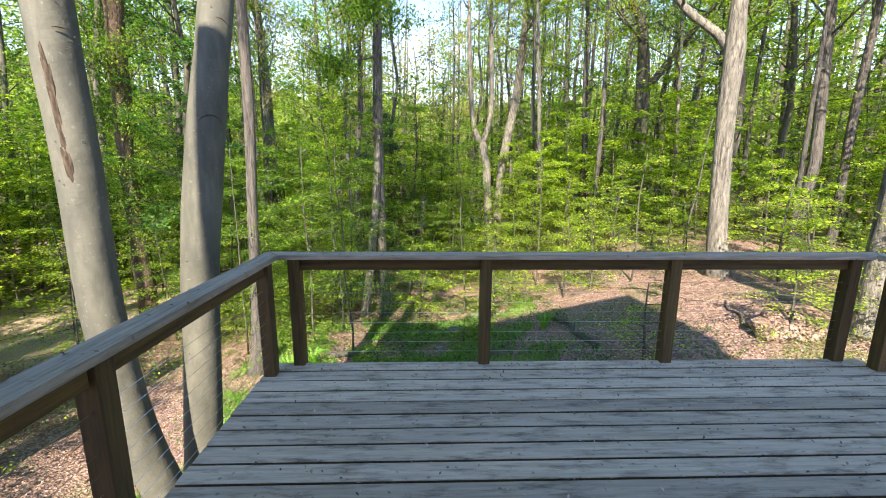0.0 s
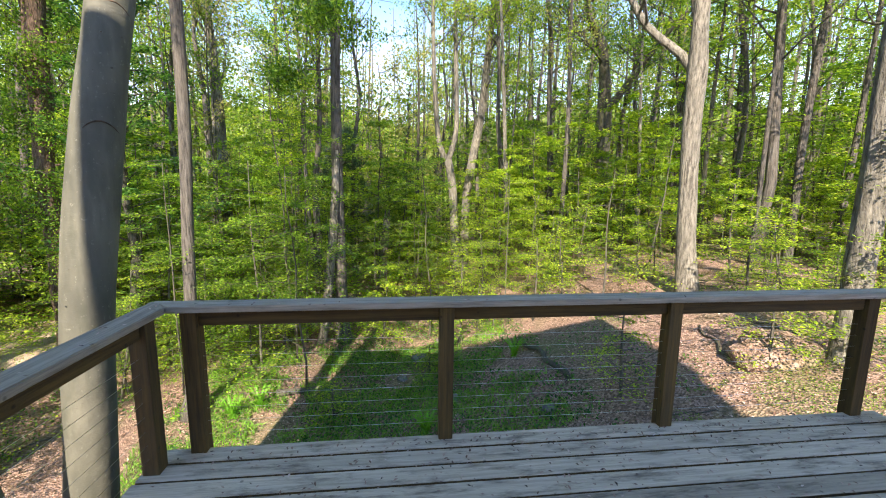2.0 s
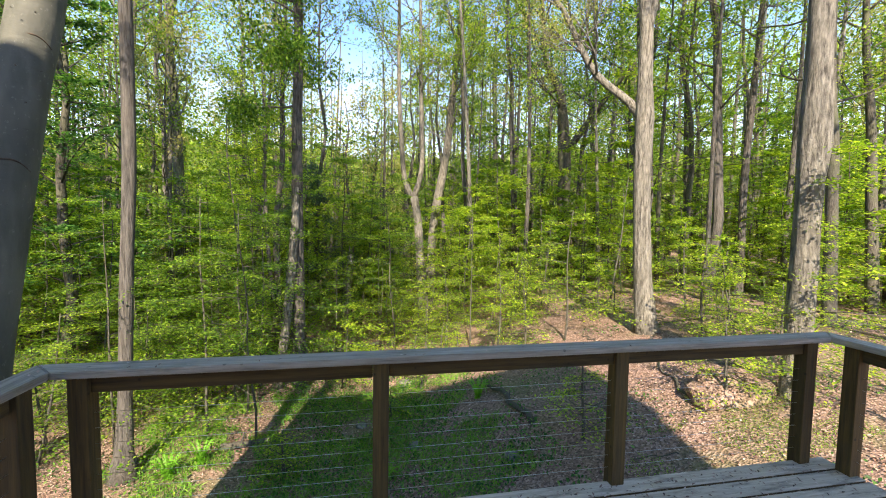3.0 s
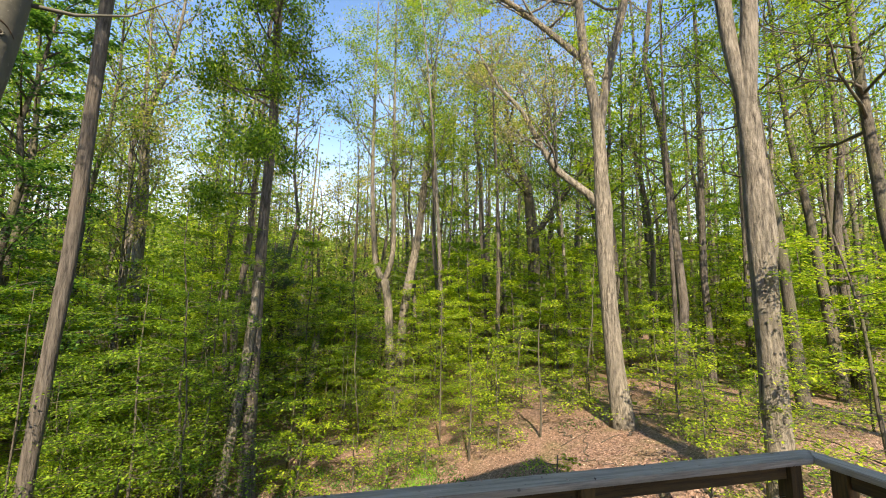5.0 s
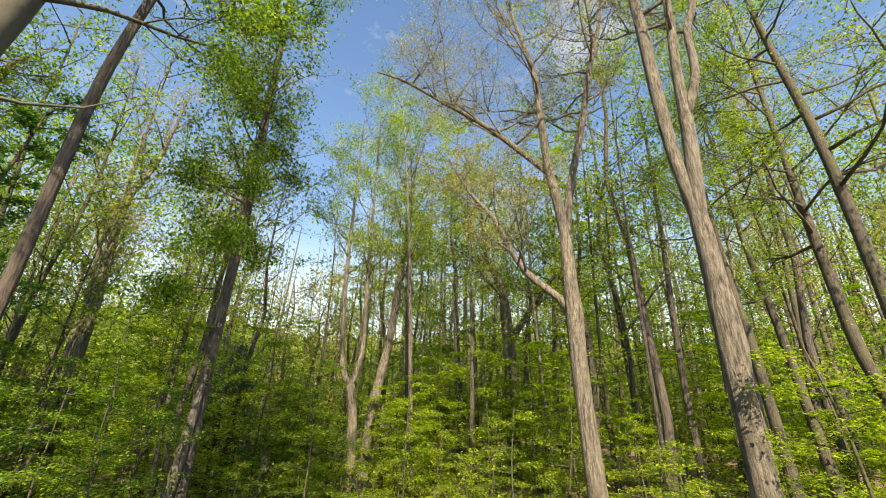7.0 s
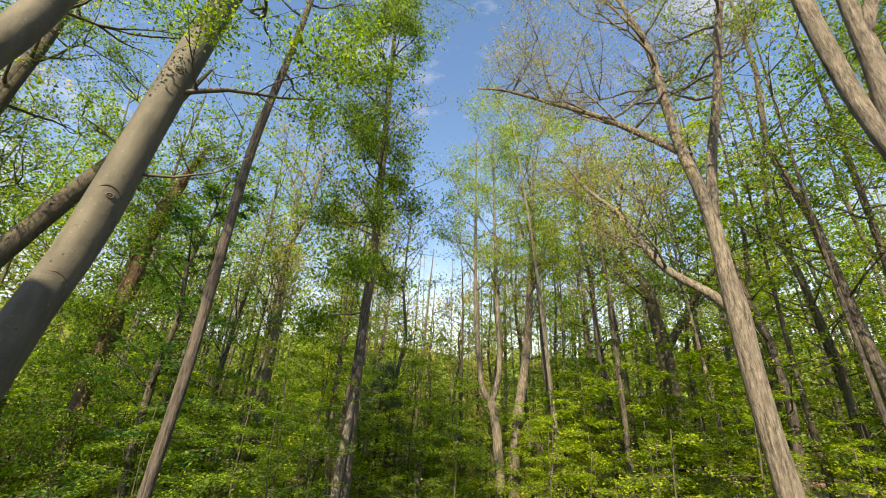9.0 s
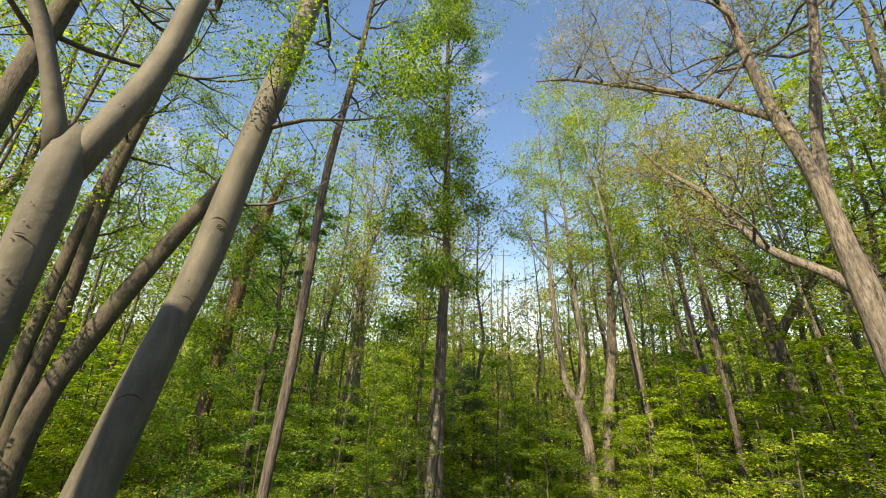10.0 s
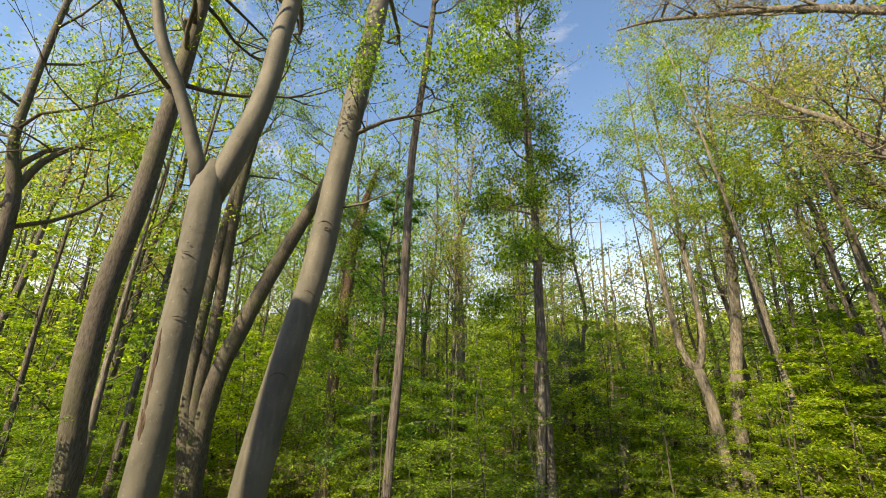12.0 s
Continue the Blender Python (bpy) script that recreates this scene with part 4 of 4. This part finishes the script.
def woodland_details():
    log("mossy fallen log lying on the litter slope", (2.9, 4.5), (2.75, 7.0), 0.065, DARKBARK)
    log("thin fallen stick on the leaf litter", (5.0, 3.0), (5.5, 4.6), 0.03, DARKBARK, "fallen_stick")
    rng = np.random.default_rng(55)
    for k in range(26):
        x, y, a, n = rng.uniform(2.8, 9.5), rng.uniform(2.0, 9.5), rng.uniform(0, 3.14), rng.uniform(0.4, 1.3)
        log("thin fallen stick on the leaf litter", (x, y), (x + n * math.cos(a), y + n * math.sin(a)), rng.uniform(0.008, 0.022), (DARKBARK, ROUGH)[k % 2], "fallen_stick")
    for k in range(14):
        x, y, a, n = rng.uniform(-8.5, -1.2), rng.uniform(2.0, 10.5), rng.uniform(0, 3.14), rng.uniform(0.5, 1.5)
        log("thin dead branch lying among low plants", (x, y), (x + n * math.cos(a), y + n * math.sin(a)), rng.uniform(0.01, 0.025), (DARKBARK, PALE)[k % 2], "fallen_stick")
    log("long pale fallen log on the open slope", (11.6, 6.5), (15.5, 4.6), 0.08, ROUGH)
    log("short rotten log beside the ferns", (-3.0, 6.3), (-1.9, 6.7), 0.08, DARKBARK)
    log("dark fallen log at the foot of the thicket", (-15.5, 15.0), (-10.5, 15.6), 0.16, DARKBARK)
    log("brown fallen log across the valley", (-8.0, 10.2), (-5.2, 10.6), 0.13, ROUGH)
    log("dark fallen log in the stream bed", (-1.2, 12.6), (0.4, 12.9), 0.12, DARKBARK)
    stub_trunk("broken_stump", "weathered grey stump with a splintered top", -2.75, 11.8, 1.9, 0.22, ROUGH)
    stub_trunk("dead_snag", "pale standing dead trunk broken off halfway", -1.1, 15.5, 3.3, 0.17, PALE, (0.1, 0))
    for x, y, d in [(2.3, 3.9, (0.15, 0.12, 0.08)), (0.9, 5.6, (0.16, 0.12, 0.09)), (0.3, 8.2, (0.25, 0.2, 0.14)), (1.0, 9.0, (0.2, 0.2, 0.12)), (-0.2, 7.3, (0.14, 0.12, 0.08))]:
        rock = new("rock", lump_mesh("rock", d, ROCK, x))
        rock.location = (x, y, ground_z(x, y) + d[2] * 0.3)
        tagged(rock, "grey mossy rock half sunk in the forest floor", "rock")
    mound = new("earth_mound", lump_mesh("earth_mound", (0.75, 0.5, 0.35), GROUND, 4))
    mound.location = (5.7, 3.1, ground_z(5.7, 3.1))
    tagged(mound, "low earth mound by the foot of the forked tree", "mound")
    # shrubs and young trees that stand singly
    one = sapling(301, 2.6, FRESH, 3600, 0.085)
    one.matrix_basis = pose(-0.8, 9.6, ground_z(-0.8, 9.6), 0, 0, 40)
    tagged(one, "sunlit broad-leaved shrub in the valley", "shrub")
    two = sapling(302, 3.4, FRESH, 2600, 0.07)
    two.matrix_basis = pose(5.0, 7.4, ground_z(5.0, 7.4), 0, 0, 10)
    for k, (x, y, h) in enumerate([(3.3, 3.5, 1.5), (5.3, 2.85, 1.3), (-5.2, 8.0, 2.6), (-6.2, 6.6, 2.2), (-1.6, 5.4, 0.9), (0.5, 7.4, 0.8), (7.3, 4.6, 1.8), (10.2, 5.6, 1.9), (-5.6, 9.6, 3.4), (-6.1, 6.3, 2.8), (-7.2, 7.3, 3.4), (-3.3, 8.4, 2.4), (-1.2, 11.6, 3.6), (-8.2, 5.4, 2.8), (-5.2, 7.2, 1.9), (-7.0, 4.2, 1.5), (-4.6, 10.8, 3.2), (0.4, 12.8, 3.0), (-9.4, 6.9, 3.2), (2.6, 11.0, 2.6)]):
        low = sapling(310 + k, h, FRESH if x > -2 or k > 8 else GREEN, 400 + int(900 * h), 0.05)
        low.matrix_basis = pose(x, y, ground_z(x, y), 0, 0, 50 * k)
    fern(-3.6, 5.5)
    fern(-3.2, 5.9)
    fern(0.2, 4.6)
    fern(2.4, 6.4)
    pine(-2.9, 17.5)
    root = make_tree("dark_tree", "dark tree with wide crooked bare limbs",
                     [([sink(-10.7, 0.8, 0), (-10.65, 0.7, 1), (-10.6, 0.49, 5.0), (-10.66, 0.3, 6.2), (-10.7, 0.1, 7.0), (-10.7, 0, 10), (-10.6, 0, 14)], [0.22, 0.15, 0.13, 0.12, 0.09, 0.07, 0.03]),
                      ([(-10.66, 0.35, 5.4), (-10.6, 0.62, 6.6), (-10.43, 1.23, 7.5), (-10.2, 2.0, 8.3), (-10, 2.8, 8.8)], [0.08, 0.07, 0.055, 0.04, 0.02]), ([(-10.66, 0.25, 6.2), (-10.59, 0.61, 6.9), (-10.46, 1.2, 7.3)], [0.07, 0.05, 0.03])],
                     DARKBARK, 18, [(0, 0.4, 1, 16, 3.4, 0.4), (1, 0.3, 1, 8, 1.8, 0.3)], GREEN, 20000, 0.065, 0.18, flat=0.6)
    dense = forest_tree(131, 12, HERB, DARKBARK, 17000, 0.25, 0.095, boughs=34, level=True)
    dense.matrix_basis = pose(-7.3, 9.0, ground_z(-7.3, 9.0), 0, 0, 70)
    tagged(dense, "tree with a dense dark green crown in level layers", "tree")
    # thin trunks between the trees
    thin_trees()


def thin_trees():
    """Slim pole-like trees of the middle distance."""
    rng = np.random.default_rng(77)
    made = None
    for k, (x, y) in enumerate([(-4.9, 14.5), (-6.6, 12.6), (-8.0, 13.5), (-3.3, 13.4), (0.9, 18.6), (4.6, 14.4), (6.4, 13.6), (7.6, 16.2), (8.8, 12.3), (10.6, 9.0), (11.8, 12.6), (13.2, 7.6), (15.6, 10.4), (14.8, 4.2), (16.6, 6.2), (-9.9, 3.4), (-12.0, 3.6), (-7.4, 14.6), (5.3, 18.5), (17.5, 8.4), (-9.0, 2.4), (-14.0, 3.0)]):
        root = tagged(new("pole_tree"), "slim straight tree with a thin trunk in the woods", "tree", "pole trees")
        h, r = rng.uniform(11, 19), rng.uniform(0.06, 0.12)
        lean = rng.normal(0, 0.05, 2)
        z = ground_z(x, y)
        pts = [Vector((lean[0] * t * h + 0.12 * math.sin(t * 5 + k), lean[1] * t * h + 0.1 * math.cos(t * 4 + k), t * h - 0.2)) for t in np.linspace(0, 1, 9)]
        root.location = (x, y, z)
        s, b, tips = Soup(), Soup(), []
        s.tube(pts, [r * (1 - 0.85 * j / 8) for j in range(9)], 8, 0.08)
        part("trunk", s.mesh("trunk", (ROUGH, DARKBARK, PALE)[k % 3]), root)
        for j in range(12):
            f = 0.45 + 0.55 * j / 12
            i = min(7, int(f * 8))
            a = rng.uniform(0, 6.28)
            grow(b, rng, pts[i].lerp(pts[i + 1], f * 8 - i), (math.cos(a), math.sin(a), 0.6), h * 0.1, 0.018, 1, tips, 0.4, 3, 4)
        tagged(part("branchwork", b.mesh("branchwork", DARKBARK), root), kind="stuff")
        tagged(part("crown", leaf_mesh("crown", spray(tips, 2200, rng), 0.1, (FRESH, GREEN, YOUNG)[(k * 2) % 3], rng, 0.3, 0.18), root), kind="stuff")


def fern(x, y):
    rng = np.random.default_rng(int(abs(x * 100)))
    root = empty("fern", "fresh green fern growing in the grass", "fern", "ferns", (x, y, ground_z(x, y)))
    for k in range(9):
        a = k * 0.7 + rng.uniform(-0.2, 0.2)
        vs, fs = [], []
        out, side = Vector((math.cos(a), math.sin(a), 0)), Vector((-math.sin(a), math.cos(a), 0))
        for j in range(13):
            t = j / 12
            p = out * t * 0.32 + Vector((0, 0, 0.38 * math.sin(t * 2.2) + 0.02))
            w = 0.08 * (1 - t) + 0.006
            vs += [p, p + side * w + out * 0.02 - Vector((0, 0, 0.02)), p - side * w + out * 0.02 - Vector((0, 0, 0.02))]
            if j:
                n = 3 * j
                fs += [(n - 3, n - 2, n), (n - 3, n, n - 1)]
        me = bpy.data.meshes.new("frond")
        me.from_pydata([tuple(v) for v in vs], [], fs)
        me.materials.append(GRASS)
        part("frond", me, root)


def pine(x, y):
    rng = np.random.default_rng(61)
    root = empty("pine_tree", "young grey-green pine with soft tufts of needles", "tree", at=(x, y, ground_z(x, y)))
    s, b, tips = Soup(), Soup(), []
    s.tube([Vector((0, 0, t)) for t in np.linspace(-0.2, 7.5, 8)], [0.13 * (1 - 0.8 * j / 7) for j in range(8)], 8)
    part("trunk", s.mesh("trunk", DARKBARK), root)
    for j in range(34):
        z = 1.8 + 5.5 * j / 34
        a = j * 2.4
        grow(b, rng, Vector((0, 0, z)), (math.cos(a), math.sin(a), 0.15), 2.3 * (1.1 - z / 8), 0.03, 1, tips, 0.2, 3, 4)
    tagged(part("branchwork", b.mesh("branchwork", DARKBARK), root), kind="stuff")
    tagged(part("crown", leaf_mesh("crown", spray(tips, 9000, rng), 0.17, NEEDLE, rng, -0.2, 0.11, 0.12), root), kind="stuff")


woodland_details()


def beech_marks():
    """Arched brows and knots where branches once were, and the long scar."""
    beeches = [o for o in bpy.data.objects if o.name.startswith("beech_tree")]
    forked, ringed = sorted(beeches, key=lambda o: o.name)

    def surface(root, centre, r, ang, lift=0.0):
        return Vector(centre) - root.location + Vector((math.cos(ang), math.sin(ang), 0)) * (r + lift)

    def brow(root, x, y, z, r, ang, half, drop):
        s = Soup()
        pts = [surface(root, (x, y, z - drop * (t * t)), r, ang + half * t) for t in np.linspace(-1, 1, 11)]
        s.tube(pts, [0.002 + 0.006 * (1 - abs(t)) for t in np.linspace(-1, 1, 11)], 6)
        part("bark_brow", s.mesh("bark_brow", CHAR), root, "dark arched bark ridge")

    def knot(root, x, y, z, r, ang, size):
        ring, hole = Soup(), None
        n = Vector((math.cos(ang), math.sin(ang), 0))
        side = Vector((-math.sin(ang), math.cos(ang), 0))
        c = surface(root, (x, y, z), r, ang)
        pts = [c + side * math.cos(a) * size + Vector((0, 0, 1)) * math.sin(a) * size * 0.8 + n * 0.004 for a in np.linspace(0, 2 * math.pi, 15)]
        ring.tube(pts, [size * 0.28] * 15, 6)
        part("branch_scar", ring.mesh("branch_scar", BEECH), root, "raised bark ring of a healed branch")
        core = part("knot_hole", lump_mesh("knot_hole", (size * 0.75, size * 0.75, size * 0.6), CHAR, z, 0.2), root, "dark knot hole")
        core.location = c - n * size * 0.35

    face = math.atan2(-3.4, 2.6)
    brow(ringed, -2.635, 1.49, 3.02, 0.164, face, 0.72, 0.07)
    brow(ringed, -2.735, 1.355, 2.08, 0.18, face, 0.72, 0.08)
    brow(ringed, -2.58, 1.6, 3.95, 0.17, face, 0.8, 0.1)
    knot(ringed, -2.585, 1.59, 3.85, 0.166, face + 0.25, 0.03)
    knot(ringed, -2.5, 1.72, 5.6, 0.168, face + 0.1, 0.035)
    rng = np.random.default_rng(8)
    for k in range(34):
        z = rng.uniform(-0.4, 3.6)
        knot(ringed, -2.84 + (z - 1.2) * 0.115, 1.28 + (z - 1.2) * 0.085, z, 0.176, face + rng.uniform(-0.9, 0.9), rng.uniform(0.004, 0.009))
    for k in range(22):
        z = rng.uniform(-0.2, 3.6)
        knot(forked, -3.37, 0.47, z, 0.16, face + rng.uniform(-0.9, 0.9), rng.uniform(0.004, 0.009))
    for z, d in ((1.75, 0.2), (1.45, -0.3), (1.15, 0.1), (0.8, -0.1), (2.5, 0.3), (2.75, -0.15), (0.3, 0.2)):
        knot(ringed, -2.84 + (z - 1.2) * 0.12, 1.28 + (z - 1.2) * 0.08, z, 0.18, face + d, 0.009)
    knot(forked, -3.31, 0.7, 4.9, 0.15, face, 0.03)
    knot(forked, -3.41, 0.48, 2.9, 0.165, face + 0.3, 0.012)
    # the split runs down in five overlapping pieces
    for z, d, h, w in ((2.36, -0.72, 0.13, 0.02), (2.22, -0.6, 0.17, 0.026), (2.0, -0.52, 0.19, 0.024), (1.78, -0.42, 0.17, 0.022), (1.58, -0.33, 0.16, 0.034)):
        a = face + d * 0.8
        scar = part("bark_scar", lump_mesh("bark_scar", (w * 0.6, w, h), CHAR, z, 0.35), forked, "long dark split in the bark")
        scar.matrix_basis = Matrix.Translation(surface(forked, (-3.375, 0.47, z), 0.16, a, -0.004)) @ Matrix.Rotation(a, 4, "Z") @ Matrix.Rotation(0.09, 4, "X")
    for z, d in ((1.3, 0.3), (0.9, 0.5), (0.45, 0.1), (2.6, 0.2), (3.3, -0.2)):
        brow(forked, -3.37, 0.47, z, 0.162, face + d, 0.3, 0.01)


beech_marks()

# ---- deck ----
X0, X1, YF, YB = -1.72, 3.2, 0.055, -4.55


def deck():
    root = tagged(new("deck"), "raised deck of weathered grey boards laid side by side", "deck")
    rng = np.random.default_rng(5)
    frame_bm = bmesh.new()
    for x in np.arange(X0 + 0.06, X1, 0.4):
        box(frame_bm, x - 0.019, x + 0.019, YB, YF - 0.05, -0.235, -0.04)
    box(frame_bm, X0 + 0.02, X1 - 0.02, YF - 0.046, YF - 0.008, -0.235, -0.04)
    me = bpy.data.meshes.new("joists")
    frame_bm.to_mesh(me)
    frame_bm.free()
    me.materials.append(POSTWOOD)
    part("joists", me, root, "brown joists under the boards")
    y = YF
    while y - 0.14 > YB:
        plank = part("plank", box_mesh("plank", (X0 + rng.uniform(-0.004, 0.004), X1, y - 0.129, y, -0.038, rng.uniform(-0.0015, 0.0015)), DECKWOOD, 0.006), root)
        # brown wood on the sides, to put the gaps' shade into the colour
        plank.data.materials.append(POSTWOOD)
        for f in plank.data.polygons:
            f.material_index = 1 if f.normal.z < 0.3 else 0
        y -= 0.146
    return root


def post(parent, x, y, top=0.876, foot=-0.35):
    return part("post", box_mesh("post", (x - 0.0445, x + 0.0445, y - 0.0445, y + 0.0445, foot, top), POSTWOOD, 0.004), parent)


def railing(name, label, along, lo, hi, fixed, posts):
    """A straight run of railing: posts, a flat cap, a board under it and wires."""
    root = tagged(new(name), label, "railing", "deck railings")
    for p in posts:
        post(root, *((p, fixed) if along == 0 else (fixed, p)))
    for a, b in zip(posts[:-1], posts[1:]):
        a, b = min(a, b) + 0.0465, max(a, b) - 0.0465
        dims = (a, b, fixed - 0.019, fixed + 0.019, 0.787, 0.876) if along == 0 else (fixed - 0.019, fixed + 0.019, a, b, 0.787, 0.876)
        part("under_rail", box_mesh("under_rail", dims, RAILWOOD if along == 0 else SIDEWOOD, 0.003), root)
        for k in range(8):
            wire = Soup()
            z = 0.1 + 0.0825 * k
            wire.tube([(a, fixed, z), (b, fixed, z)] if along == 0 else [(fixed, a, z), (fixed, b, z)], [0.001, 0.001], 6)
            part("cable", wire.mesh("cable", STEEL), root)
    return root


def cap(parent, corners, mat):
    """A mitred cap board from four corners in plan."""
    bm = bmesh.new()
    low = [bm.verts.new((x, y, 0.8775)) for x, y in corners]
    high = [bm.verts.new((x, y, 0.9155)) for x, y in corners]
    bm.faces.new(low[::-1])
    bm.faces.new(high)
    for i in range(4):
        bm.faces.new((low[i], low[(i + 1) % 4], high[(i + 1) % 4], high[i]))
    bmesh.ops.bevel(bm, geom=list(bm.edges), offset=0.005, segments=2, affect="EDGES")
    bmesh.ops.recalc_face_normals(bm, faces=bm.faces)
    me = bpy.data.meshes.new("cap_rail")
    bm.to_mesh(me)
    bm.free()
    me.materials.append(mat)
    return part("cap_rail", me, parent, "weathered grey cap board")


deck()
PY, LX, RX = 0.045, -1.66, 3.17
front = railing("deck_railing", "front deck railing with brown posts and a grey cap board", 0, X0, X1, PY, [-1.49, 0.0, 1.51, 2.98])
left = railing("deck_railing", "brown side railing of the deck beside the beeches", 1, YB, YF, LX, [-0.13, -1.65, -3.17, -4.45])
right = railing("deck_railing", "brown side railing of the deck facing the forked tree", 1, YB, YF, RX, [-0.13, -1.65, -3.17, -4.45])
W = 0.07
cap(front, [(LX + W, PY - W), (RX - W, PY - W), (RX + W, PY + W), (LX - W, PY + W)], CAPWOOD)
cap(left, [(LX - W, YB), (LX + W, YB), (LX + W, PY - W - 0.002), (LX - W, PY + W - 0.002)], CAPSIDE)
cap(right, [(RX - W, YB), (RX + W, YB), (RX + W, PY + W - 0.002), (RX - W, PY - W - 0.002)], CAPSIDE)


def deck_debris():
    rng = np.random.default_rng(31)
    spots = [(X0 + 0.1 + (X1 - X0 - 0.2) * rng.uniform(0, 1) ** 0.75, YF - 0.05 - 3.4 * rng.uniform(0, 1) ** 1.8, 0.004) for _ in range(1900)]
    tagged(new("leaf_debris", leaf_mesh("leaf_debris", spots, 0.026, LITTER, rng, 1.15, 0.001, 0.45)), "small dry bits of leaf and bud on the deck boards", "debris", kind="stuff")
    spots = [(rng.uniform(LX, RX), PY + rng.uniform(-0.06, 0.06), 0.918) for _ in range(60)] + [(LX + rng.uniform(-0.06, 0.06), rng.uniform(-3, 0), 0.918) for _ in range(60)]
    tagged(new("leaf_debris", leaf_mesh("leaf_debris", spots, 0.024, LITTER, rng, 1.15, 0.001, 0.45)), "small dry bits of leaf on the cap boards", "debris", kind="stuff")


deck_debris()
